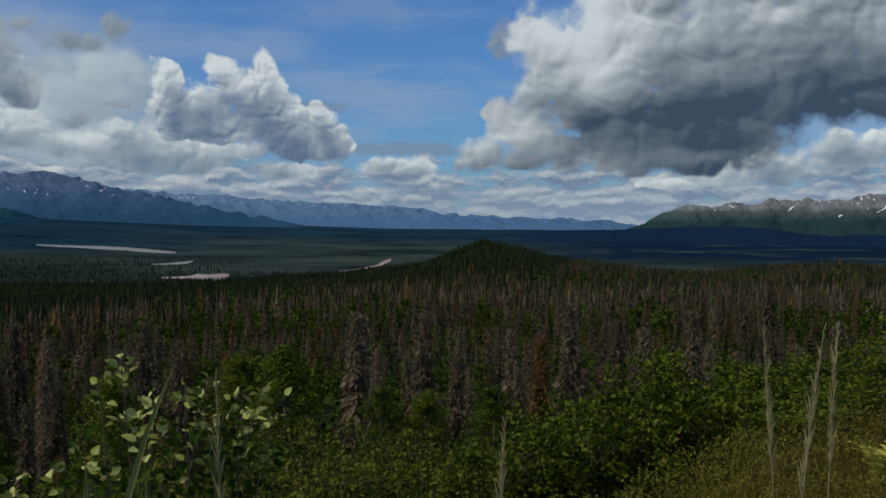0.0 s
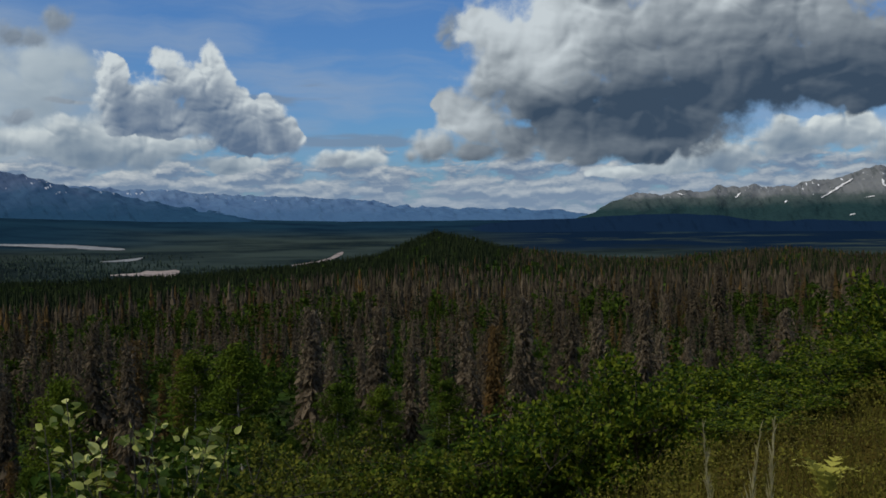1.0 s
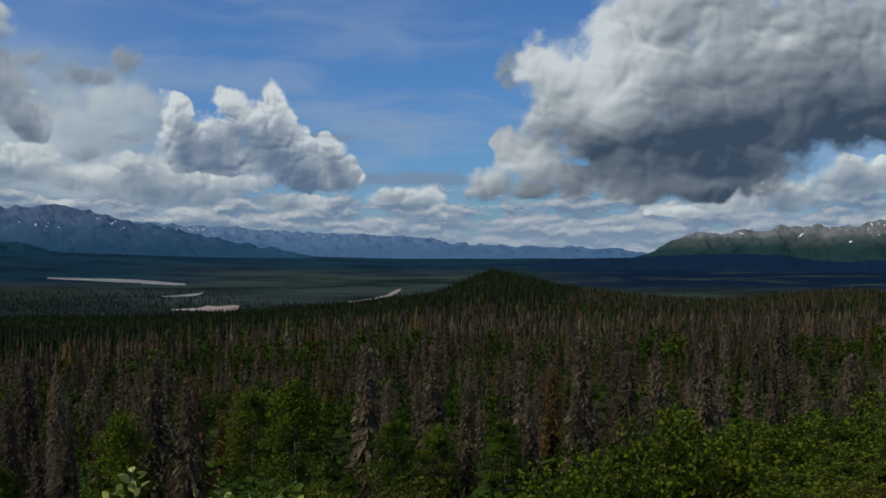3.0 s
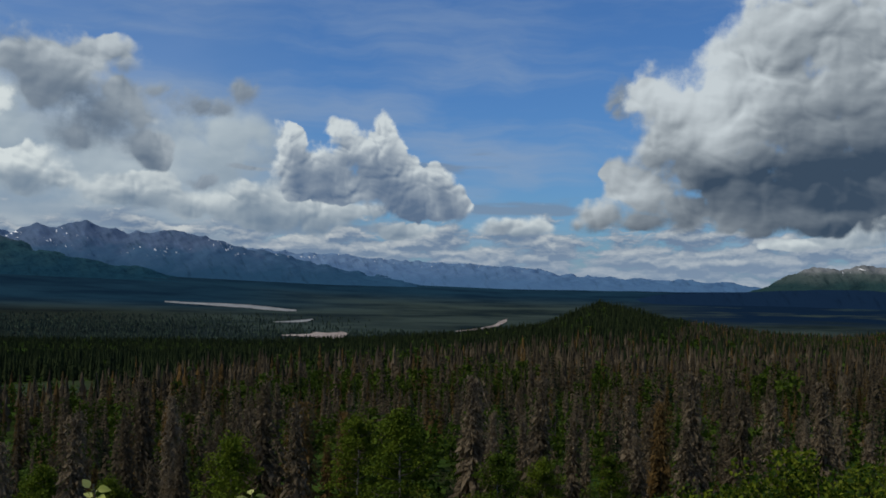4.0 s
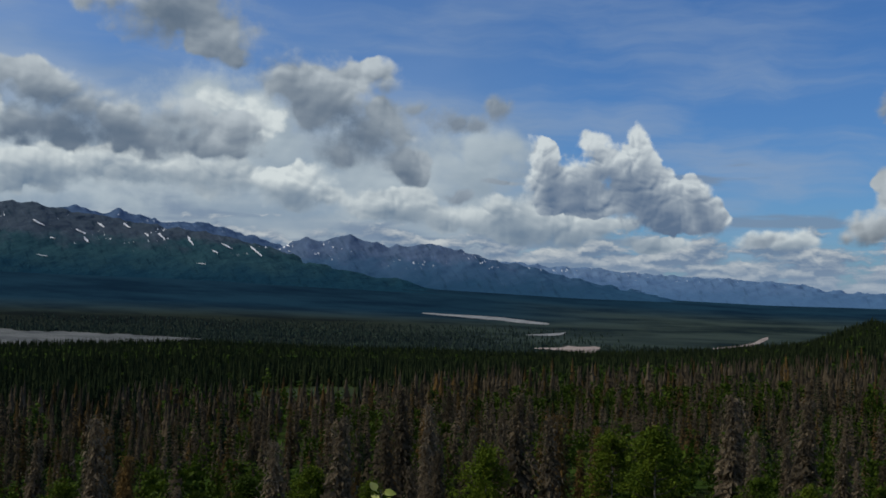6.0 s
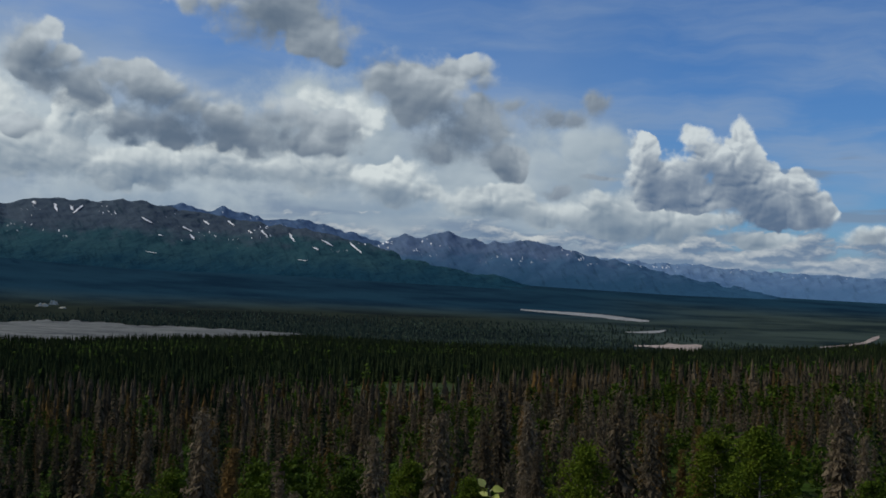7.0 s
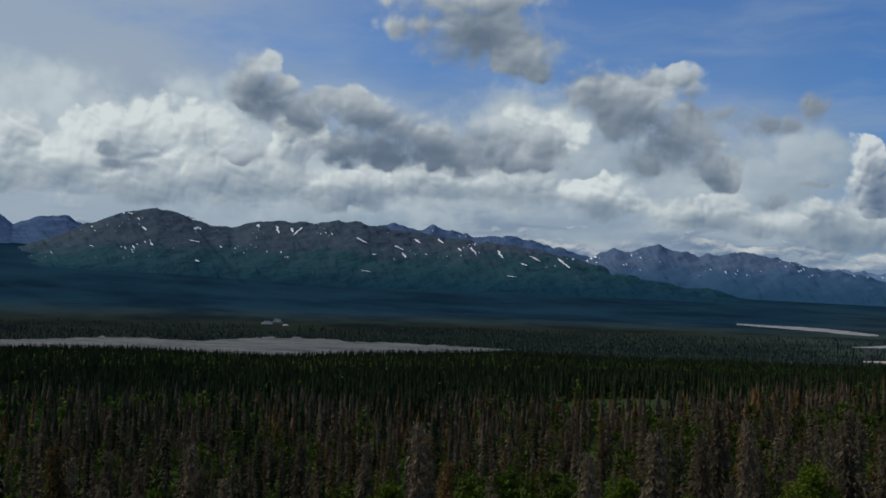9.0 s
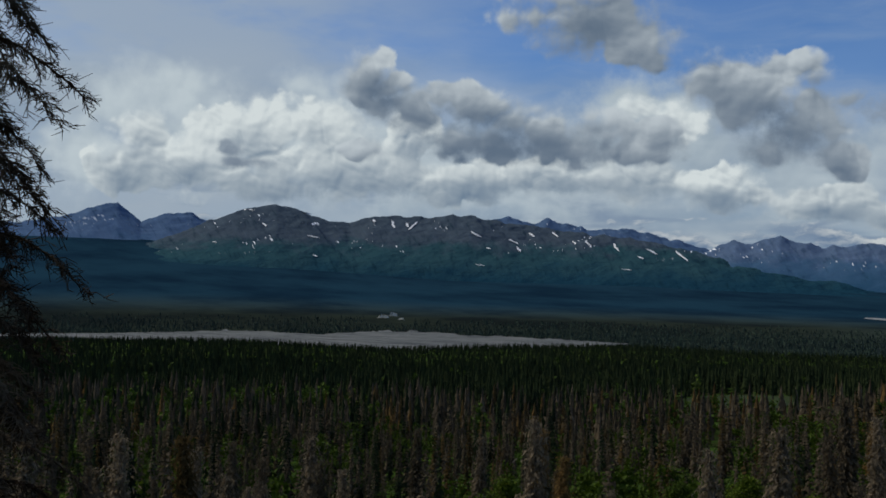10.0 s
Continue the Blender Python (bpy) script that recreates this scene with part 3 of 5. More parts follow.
def make_range(name, crest, r0, rc, mat, label, seed, relief, jag, spread=1.0, fold=330):
    """A range along azimuths, with its crest line at rc, spurs and gullies. Returns its grid of places."""
    ca, ce = np.array(crest).T
    angles = np.arange(ca[0], ca[-1], 0.10)
    t = np.concatenate([np.linspace(0, 1, 48), np.linspace(1.03, 1.25, 6)])
    T, A = np.meshgrid(t, angles, indexing="ij")
    R = r0 + (rc - r0) * T
    zc = rc * np.tan(np.radians(np.interp(A, ca, ce)))
    zb = ground_z(np.full_like(R, r0), A) - 12
    up = np.where(T < 1, T ** spread, 1 - 1.5 * (T - 1))
    s = A * rc * np.pi / 180
    bend = waves(s / 420, R / 260, seed + 9)
    spur = 1 - np.sqrt(waves(s / fold + 0.6 * bend + 0.35 * (T - 1), R / 420, seed, 3) ** 2 + 0.03) * 2
    spur = spur + 0.45 * waves(s / (0.34 * fold) + 0.8 * bend, R / 240, seed + 2, 3)
    crag = 0.6 - 2 * np.abs(waves(s / 95, R / 80, seed + 4, 5))
    z = zb + (zc - zb) * up + (spur - 0.3) * relief * np.clip(T * 1.5, 0, 1) * (1 - 0.85 * np.clip(T, 0, 1) ** 4)
    z = z + crag * jag * np.clip(T, 0, 1) ** 2
    grid = np.stack([R * np.sin(np.radians(A)), R * np.cos(np.radians(A)), z], -1)
    n, k = T.shape
    i, j = np.meshgrid(np.arange(n - 1), np.arange(k - 1), indexing="ij")
    a = i * k + j
    f = np.stack([a, a + 1, a + k + 1, a + k], -1).reshape(-1, 4)
    tagged(new(name, mesh_of(name, grid.reshape(-1, 3), f, mat, True)), label, "mountain range", kind="structure")
    return angles, R[:, 0], z


def snow_patches(surface, rows, mat, seed):
    """Old snow lying in gullies: rows of azimuth, elevation of the upper end, length down the slope and lean, in degrees."""
    angles, dist, z = surface
    g = np.random.default_rng(seed)
    el = np.degrees(np.arctan2(z, dist[:, None]))

    def on_slope(az, e):
        j = np.clip((az - angles[0]) / 0.10, 0, len(angles) - 2)
        col = el[:, int(j)] * (1 - j % 1) + el[:, int(j) + 1] * (j % 1)
        k = int(np.argmax(np.maximum.accumulate(col) >= e))
        r = dist[0] if k == 0 else np.interp(e, col[k - 1:k + 1], dist[k - 1:k + 1])
        r = (r or dist[-1]) - 7.0
        return np.array([r * math.sin(radians(az)), r * math.cos(radians(az)), r * math.tan(radians(e))])
    for az, e, length, lean in rows:
        steps = max(4, int(length / 0.06))
        v, f = [], []
        for i in range(steps + 1):
            s = i / steps
            c = az + lean * s + 0.03 * g.normal()
            w = (0.016 + 0.040 * math.sin(math.pi * min(1.0, 0.15 + 0.85 * s))) * g.uniform(0.6, 1.3) * (0.3 if i in (0, steps) else 1.0)
            w += 0.012 * min(4.0, abs(lean) / max(length, 0.1))
            v += [on_slope(c - w, e - length * s), on_slope(c + w, e - length * s)]
        f = [(2 * i, 2 * i + 1, 2 * i + 3, 2 * i + 2) for i in range(steps)]
        tagged(new("snow_patch", mesh_of("snow_patch", np.array(v), np.array(f), mat, True)), "strip of old white snow in a mountain gully", "snow", group="snow in the gullies")


SNOW = (0.74, 0.77, 0.82)
OLD_SNOW = material("old_snow", ((0.60, 0.62, 0.66), (0.82, 0.83, 0.84)), 0.02, rough=0.7)
# the blue of slopes and snow is air haze put into the colours
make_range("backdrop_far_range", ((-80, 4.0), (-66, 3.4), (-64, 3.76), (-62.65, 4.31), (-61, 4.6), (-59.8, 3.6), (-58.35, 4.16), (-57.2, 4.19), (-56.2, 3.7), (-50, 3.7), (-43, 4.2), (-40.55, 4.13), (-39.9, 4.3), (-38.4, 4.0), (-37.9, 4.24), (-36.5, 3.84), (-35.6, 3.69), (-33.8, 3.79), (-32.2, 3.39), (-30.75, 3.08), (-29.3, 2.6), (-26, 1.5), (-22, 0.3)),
           4500, 4820, mountain_material("far_hazed_slopes", (0.030, 0.075, 0.15), (0.050, 0.098, 0.18), (0.066, 0.112, 0.20), (0.5, 0.55, 0.62), 290, 0.04, 260),
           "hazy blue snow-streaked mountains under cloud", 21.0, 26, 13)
# foot and crest colours are lifted and blued to carry haze
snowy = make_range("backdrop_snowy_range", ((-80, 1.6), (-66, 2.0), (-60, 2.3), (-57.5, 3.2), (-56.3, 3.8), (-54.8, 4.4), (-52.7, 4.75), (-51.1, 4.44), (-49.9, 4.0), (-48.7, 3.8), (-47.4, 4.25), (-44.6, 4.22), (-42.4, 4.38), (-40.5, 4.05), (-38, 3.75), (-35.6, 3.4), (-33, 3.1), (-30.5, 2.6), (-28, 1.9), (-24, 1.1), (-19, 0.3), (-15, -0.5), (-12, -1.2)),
                   3850, 4480, mountain_material("hazed_green_brown_slopes", (0.010, 0.040, 0.066), (0.024, 0.064, 0.080), (0.050, 0.070, 0.095), SNOW, 165, 0.015, 235, 0.7),
                   "haze-tinted green-footed brown mountains with snow in the gullies", 4.0, 30, 11, 0.92, 520)
snow_patches(snowy, ((-47.4, 4.1, 0.16, 0.10), (-46.4, 4.05, 0.42, 0.16), (-45.0, 4.0, 0.45, -0.45), (-45.6, 3.95, 0.25, 0.15), (-51.2, 4.42, 0.14, 0.5), (-54.3, 4.55, 0.1, 0.35),
                     (-51.0, 3.15, 0.1, 0.6), (-42.0, 3.5, 0.30, 0.55), (-39.9, 3.1, 0.25, 0.5), (-39.5, 2.7, 0.3, 0.25), (-38.8, 3.45, 0.22, 0.35), (-37.5, 3.5, 0.25, 0.3),
                     (-35.7, 3.05, 0.40, 0.35), (-34.2, 2.9, 0.45, 0.3), (-36.4, 3.0, 0.15, 0.2), (-32.4, 2.6, 0.3, 0.55), (-30.9, 2.5, 0.55, 0.65), (-33.7, 1.5, 0.06, 0.55),
                     (-41.7, 1.7, 0.08, 0.5), (-50.7, 2.1, 0.1, 0.3), (-53.4, 3.8, 0.2, 0.15), (-41.1, 2.62, 0.07, 0.2), (-32.9, 2.2, 0.14, 0.3), (-56.0, 2.72, 0.05, 0.15)), OLD_SNOW, 61)
# haze painted as blue slope colour
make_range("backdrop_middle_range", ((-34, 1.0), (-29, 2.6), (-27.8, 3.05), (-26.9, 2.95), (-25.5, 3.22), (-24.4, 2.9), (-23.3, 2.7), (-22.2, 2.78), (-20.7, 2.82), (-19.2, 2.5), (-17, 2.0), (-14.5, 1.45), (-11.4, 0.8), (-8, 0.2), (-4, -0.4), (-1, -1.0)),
           4250, 4640, mountain_material("hazed_brown_slopes", (0.024, 0.070, 0.130), (0.044, 0.096, 0.172), (0.078, 0.120, 0.200), SNOW, 130, 0.035, 190),
           "haze-tinted blue-grey mountains with broken snow patches", 9.0, 22, 13, 1.0, 420)
# pale blue here is thick haze, put into the base colours
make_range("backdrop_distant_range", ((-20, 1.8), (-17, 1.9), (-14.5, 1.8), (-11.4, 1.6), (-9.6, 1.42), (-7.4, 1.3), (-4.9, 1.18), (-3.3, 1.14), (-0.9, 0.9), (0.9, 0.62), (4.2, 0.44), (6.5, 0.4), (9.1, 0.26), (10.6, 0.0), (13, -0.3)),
           4480, 4860, mountain_material("distant_hazed_slopes", (0.068, 0.142, 0.26), (0.090, 0.165, 0.29), (0.115, 0.190, 0.31), (0.5, 0.55, 0.62), 80, 0.04, 120),
           "haze-tinted pale blue mountains far up the valley", 15.0, 12, 15)
# this range's sunlight is put into its paler slope colours
sunlit = make_range("backdrop_sunlit_range", ((9.5, -0.5), (10.6, -0.1), (12.0, 0.68), (13.2, 1.08), (14.2, 1.08), (15.05, 1.06), (15.65, 1.2), (16.6, 1.15), (17.4, 1.43), (18.0, 1.23), (19.2, 1.5), (20.0, 1.36), (21.2, 1.46), (23.1, 1.58), (24.2, 1.9), (25.45, 2.2), (26.6, 1.78), (28, 2.1), (32, 2.6), (40, 2.2)),
                    4150, 4560, mountain_material("grey_green_slopes", (0.018, 0.042, 0.046), (0.058, 0.080, 0.080), (0.150, 0.162, 0.172), SNOW, 60, 0.035, 84, 1.0),
                    "sunlit grey-green mountains with snow patches", 30.0, 46, 15, 1.0, 300)
snow_patches(sunlit, ((24.2, 1.65, 0.95, -1.5), (25.6, 1.6, 0.4, 0.15), (18.7, 1.05, 0.25, -0.3), (25.2, 0.75, 0.07, -0.35), (24.3, -0.15, 0.07, -0.2), (15.5, 1.12, 0.12, 0.15), (21.0, 0.6, 0.12, -0.1)), OLD_SNOW, 67)
# cloud shadow and haze on this rise are painted as navy
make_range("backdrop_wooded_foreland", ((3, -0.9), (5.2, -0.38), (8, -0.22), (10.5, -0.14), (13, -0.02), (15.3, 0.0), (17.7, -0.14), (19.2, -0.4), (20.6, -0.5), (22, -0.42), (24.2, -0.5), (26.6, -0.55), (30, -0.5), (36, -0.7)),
           3500, 3900, mountain_material("cloud_shaded_slopes", (0.008, 0.022, 0.050), (0.009, 0.025, 0.058), (0.010, 0.028, 0.062), SNOW, 900, 0.0, 60, 0.0),
           "wooded rise coloured as cloud-shaded, below the sunlit mountains", 44.0, 4, 2)


# ---- trees ----
def boughs(g, h, count, spread, axis_at, droop, ragged):
    """Drooping boughs round a stem, each a ragged tent of eight triangles: vertices and triangles."""
    u = ((np.arange(count) + g.random(count)) / count) ** 0.9
    z = h * (0.07 + 0.92 * u)
    length = spread * h * (1 - u) ** 0.8 * g.uniform(0.5, 1.15, count) * g.choice([1.0, 1.0, 1.0, 0.55], count) + 0.014 * h
    a = np.arange(count) * 2.39996 + g.uniform(-0.5, 0.5, count)
    out = np.stack([np.cos(a), np.sin(a), 0 * a], -1)
    side = np.stack([-np.sin(a), np.cos(a), 0 * a], -1)
    up = np.array([0, 0, 1.0])
    root = axis_at(z)
    fall = droop * g.uniform(0.55, 1.3, count)
    wide = length * g.uniform(0.035, 0.085, count) + 0.0015 * h

    def at(s, w, sag):
        c = root + out * (length * s)[:, None] + side * (wide * w)[:, None]
        return c + up * (length * (0.18 * s - fall * s * s) - wide * sag)[:, None] + g.normal(0, ragged, (count, 3)) * length[:, None]
    v = np.stack([root, at(0.45, 1, 0.7), at(0.42, 0, 0), at(0.48, -1, 0.7), at(0.8, 0.75, 0.9), at(0.78, 0, 0.1), at(0.82, -0.75, 0.9), at(1.05, 0, 0.5)], 1).reshape(-1, 3)
    one = np.array([(0, 1, 2), (0, 2, 3), (1, 4, 5), (1, 5, 2), (2, 5, 6), (2, 6, 3), (4, 7, 5), (5, 7, 6)])
    f = (one[None] + np.arange(count)[:, None, None] * 8).reshape(-1, 3)
    return v, f


def spruce_shape(seed, h, spread, branches, live):
    """A spruce h metres high: (trunk, crown) as vertices and triangles."""
    g = np.random.default_rng(seed)
    lean = g.normal(0, 0.012 * h, 2)

    def axis_at(z):
        return np.stack([lean[0] * (z / h) ** 2, lean[1] * (z / h) ** 2, z], -1)
    trunk = tube(axis_at(np.linspace(0, h, 6)), np.linspace(0.016 * h, 0.01, 6), 5)
    main = boughs(g, h, branches, spread * g.uniform(0.85, 1.2), axis_at, 0.55 if live else 0.75, 0.09)
    fringe = boughs(g, h, branches, spread * 1.15, axis_at, 0.9, 0.16)
    # hanging sprays along the boughs
    keep = main[0].reshape(-1, 8, 3)
    n = 4 * branches
    c = keep[g.integers(0, branches, n), g.integers(1, 8, n)] + g.normal(0, 0.02 * h, (n, 3)) * [1, 1, 0.5]
    size = g.uniform(0.012, 0.034, n)[:, None] * h
    a = g.uniform(0, 2 * np.pi, n)
    w = np.stack([np.cos(a), np.sin(a), 0 * a], -1) * size * 0.22
    spray = np.stack([c - w, c + w, c + np.stack([g.normal(0, 0.35, n), g.normal(0, 0.35, n), -g.uniform(0.4, 1.0, n)], -1) * size], 1).reshape(-1, 3)
    pieces = [main, (spray, np.arange(3 * n).reshape(-1, 3))]
    if live:
        pieces.append(fringe)
    return trunk, join(pieces)


def far_spruce_shape(seed, count):
    """A spruce one metre high: drooping tents of four triangles, joined along the stem."""
    g = np.random.default_rng(seed)
    joints = 20
    stem = np.stack([0.005 * np.sin(np.arange(joints) * 2.0), 0.005 * np.cos(np.arange(joints) * 2.0), 0.04 + 0.95 * np.linspace(0, 1, joints)], -1)
    u = ((np.arange(count) + g.random(count)) / count) ** 0.92
    knot = np.clip(np.round(u * (joints - 1)).astype(int), 0, joints - 1)
    a = np.arange(count) * 2.39996 + g.uniform(-0.5, 0.5, count)
    length = 0.118 * (1 - u) ** 0.75 * g.uniform(0.5, 1.2, count) + 0.014
    wide = length * g.uniform(0.16, 0.30, count) + 0.005
    out = np.stack([np.cos(a), np.sin(a), 0 * a], -1)
    side = np.stack([-np.sin(a), np.cos(a), 0 * a], -1)
    fall = g.uniform(0.35, 0.9, count)
    ridge = stem[knot] + out * (0.5 * length)[:, None] + [0, 0, 0.006]
    low = np.array([0, 0, 1.0]) * (length * fall)[:, None]
    left = ridge + side * wide[:, None] - low * 0.55
    right = ridge - side * wide[:, None] - low * 0.55
    tip = stem[knot] + out * length[:, None] - low
    v = np.concatenate([stem, ridge, left, right, tip])
    v[joints:] += g.normal(0, 0.008, (4 * count, 3))
    f = []
    for i in range(count):
        m, p, q, t = (joints + i + k * count for k in range(4))
        f += [(knot[i], p, m), (knot[i], m, q), (m, p, t), (m, t, q)]
    f += [(i, i + 1, joints - 1) for i in range(joints - 2)]
    return v, np.array(f)


def tiered_spruce_shape(seed, tiers, sides):
    """A far spruce one metre high: ragged drooping skirts one above another on a stem."""
    g = np.random.default_rng(seed)
    v, f = [], []
    stem = [np.array([0, 0, 0.16 + 0.84 * (t + 1) / tiers]) for t in range(tiers)]
    v += stem
    for t in range(tiers):
        u = t / tiers
        a0 = g.uniform(0, 6.3)
        b = len(v)
        for k in range(sides):
            a = a0 + 2 * np.pi * k / sides + g.uniform(-0.25, 0.25)
            rad = (0.128 * (1 - u) ** 0.8 + 0.012) * g.uniform(0.45, 1.25)
            v.append(np.array([rad * np.cos(a), rad * np.sin(a), 0.03 + 0.90 * u - 0.35 * rad + g.uniform(-0.25, 0.15) / tiers]))
        f += [(t, b + k, b + (k + 1) % sides) for k in range(sides)]
    f += [(t, t + 1, tiers - 1) for t in range(tiers - 2)]
    return np.array(v), np.array(f)


def leaf_cards(g, centres, size, tilt=0.9):
    """One folded leaf at each centre: two triangles either side of the midrib."""
    n = len(centres)
    a = g.uniform(0, 2 * np.pi, n)
    t = g.normal(0, tilt, n)
    way = np.stack([np.cos(a) * np.cos(t), np.sin(a) * np.cos(t), np.sin(t)], -1)
    side = np.stack([-np.sin(a), np.cos(a), np.zeros(n)], -1)
    roll = g.normal(0, 0.6, n)
    up = np.cross(way, side)
    side = side * np.cos(roll)[:, None] + up * np.sin(roll)[:, None]
    up = np.cross(way, side)
    s = (size * g.uniform(0.65, 1.3, n))[:, None]
    v = np.stack([centres - way * s * 0.5, centres + side * s * 0.36 + up * s * 0.10, centres + way * s * 0.5, centres - side * s * 0.36 + up * s * 0.10], 1).reshape(-1, 3)
    b = np.arange(n)[:, None] * 4
    f = np.stack([b + [0, 1, 2], b + [0, 2, 3]], 1).reshape(-1, 3)
    return v, f


def birch_shape(seed, h, leaves):
    """A broad-leaved tree: (trunk, limbs, crown)."""
    g = np.random.default_rng(seed)
    bend = g.normal(0, 0.03 * h, 2)
    zs = np.linspace(0, 0.92 * h, 7)
    axis = np.stack([bend[0] * np.sin(zs / h * 3), bend[1] * np.sin(zs / h * 2.4), zs], -1)
    trunk = tube(axis, np.linspace(0.014 * h, 0.01, 7), 6)
    limbs, clumps = [], []
    for i in range(34):
        u = 0.18 + 0.74 * ((i + g.random()) / 34)
        root = np.array([np.interp(u * h, zs, axis[:, k]) for k in range(3)])
        a = i * 2.4 + g.uniform(-0.6, 0.6)
        # an egg-shaped crown, widest at two fifths of its height
        reach = h * 0.25 * math.sin(math.pi * min(1.0, 0.22 + 0.80 * u)) ** 0.7 * g.uniform(0.55, 1.15)
        end = root + np.array([np.cos(a) * reach, np.sin(a) * reach, reach * g.uniform(0.15, 0.55)])
        mid = (root + end) / 2 - [0, 0, 0.10 * reach]
        limbs.append(tube(np.stack([root, mid, end]), [0.006 * h, 0.004 * h, 0.002 * h], 4))
        clumps += [end, end * 0.55 + root * 0.45 + g.normal(0, 0.02 * h, 3)]
    clumps += [axis[-1], axis[-1] + [0.02 * h, 0, 0.04 * h], axis[-2]]
    clumps = np.array(clumps)
    pick = g.integers(0, len(clumps), leaves)
    off = g.normal(0, 1, (leaves, 3))
    off /= np.linalg.norm(off, axis=1)[:, None]
    off *= (g.random(leaves) ** 0.4 * h * 0.085 * g.uniform(0.6, 1.25, len(clumps))[pick])[:, None] * [1.15, 1.15, 0.75]
    return trunk, join(limbs), leaf_cards(g, clumps[pick] + off, 0.023 * h, 0.7)


def make_spruce(kind, seed):
    mats = {"dead": DEAD_TWIG, "rust": RUST_TWIG, "live": LIVE_TWIG}
    words = {"dead": "beetle-killed spruce with bare grey-brown drooping twigs", "rust": "dying spruce with rust-coloured needles", "live": "dark green living spruce in the forest"}
    trunk, crown = spruce_shape(seed, 10.0, 0.125 if kind != "live" else 0.15, 430, kind == "live")
    ob = new("spruce")
    tagged(ob, words[kind], "tree", group="spruces on the slope")
    part("trunk", mesh_of("spruce_trunk", *trunk, BARK), ob)
    part("crown", mesh_of("spruce_crown", *crown, mats[kind]), ob)
    return ob


def make_birch(seed):
    trunk, limbs, crown = birch_shape(seed, 10.0, 7400)
    ob = new("birch_tree")
    tagged(ob, "bright green birch standing among dead spruces", "tree", group="birches on the slope")
    part("trunk", mesh_of("birch_trunk", *trunk, PALE_BARK, True), ob)
    tagged(part("branchwork", mesh_of("birch_branchwork", *limbs, BARK), ob), kind="stuff")
    part("crown", mesh_of("birch_crown", *crown, BIRCH_LEAF), ob)
    return ob


def standing(az, r, height, turn=0.0):
    """The pose of a ten-metre tree made height metres high."""
    x, y, z = spot(az, r)
    s = height / 10.0
    return Matrix.LocRotScale((x, y, z - 0.05), Euler((0, 0, turn)), (s, s, s))


class Stand:
    """A few models of one tree, copied from place to place."""

    def __init__(self, models):
        self.models, self.used = models, 0

    def put(self, az, r, height):
        i = self.used % len(self.models)
        m = standing(az, r, height, self.used * 1.7)
        if self.used < len(self.models):
            self.models[i].matrix_basis = m
        else:
            copy_thing(self.models[i], m)
        self.used += 1


dead = Stand([make_spruce("dead", 101 + i) for i in range(5)])
rust = Stand([make_spruce("rust", 201 + i) for i in range(3)])
live = Stand([make_spruce("live", 301 + i) for i in range(3)])
birch = Stand([make_birch(401 + i) for i in range(6)])


def crowned_at(stand, az, r, el):
    """A tree whose top stands at a given elevation above the first camera's level."""
    h = r * math.tan(radians(el)) - float(ground_z(r, az))
    if 3.0 < h < 15.0:
        stand.put(az, r, h)


for az, r, el in ((14.72, 225, -4.2), (-19.8, 215, -4.95), (-15.4, 200, -5.15), (11.2, 190, -5.2), (0.9, 190, -5.6),
                  (-41.5, 150, -8.5), (-37.6, 170, -7.0), (-29.9, 170, -7.05), (-22.5, 160, -6.9), (-2.0, 120, -7.6), (3.2, 140, -6.6),
                  (5.4, 170, -5.9), (9.0, 200, -5.2), (17.5, 240, -4.0), (-45.0, 160, -8.3), (-33.0, 190, -6.6)):
    crowned_at(dead, az, r, el)
for az, r, el in ((6.54, 120, -7.1), (-21.2, 190, -6.0), (-4.6, 110, -8.6), (15.4, 230, -4.5), (-38.2, 160, -8.3), (2.4, 120, -7.5), (8.2, 180, -6.1)):
    crowned_at(rust, az, r, el)
for az, r, h in ((-33.0, 138, 7.5), (-48.0, 145, 8.5), (-58.0, 150, 9.0), (12.5, 150, 7.0), (-22.0, 146, 7.5)):
    live.put(az, r, h)
BIRCHES = ((-8.55, 90, -6.35), (-11.2, 95, -6.75), (-17.7, 86, -7.75), (-3.3, 76, -8.75), (-0.8, 78, -9.0), (-40.2, 112, -9.6),
                  (-27.4, 100, -9.7), (-30.7, 104, -9.9), (-24.0, 96, -10.0), (-45.3, 120, -10.2), (-6.0, 70, -10.2),
                  (2.6, 84, -9.0))
for az, r, el in BIRCHES:
    crowned_at(birch, az, r, el)


def scatter(spacing, r0, r1, seed, a0=-74, a1=38):
    """Jittered places between two distances: azimuth and distance."""
    g = np.random.default_rng(seed)
    k = np.arange(-r1, r1, spacing)
    x, y = np.meshgrid(k, k)
    x, y = x.ravel() + g.uniform(-0.5, 0.5, x.size) * spacing, y.ravel() + g.uniform(-0.5, 0.5, y.size) * spacing
    r, az = np.hypot(x, y), np.degrees(np.arctan2(x, y))
    ok = (r > r0) & (r < r1) & (az > a0) & (az < a1)
    return az[ok], r[ok], g


# above this line dark spruces stand in for cloud shade on the forest
DARK_AZ, DARK_EL = (-75, -62, -40, -29, -16, -8, -3, 0, 5, 8, 40), (-4.4, -4.5, -5.3, -4.9, -4.0, -3.6, -2.9, -2.6, -2.4, -1.0, -1.0)


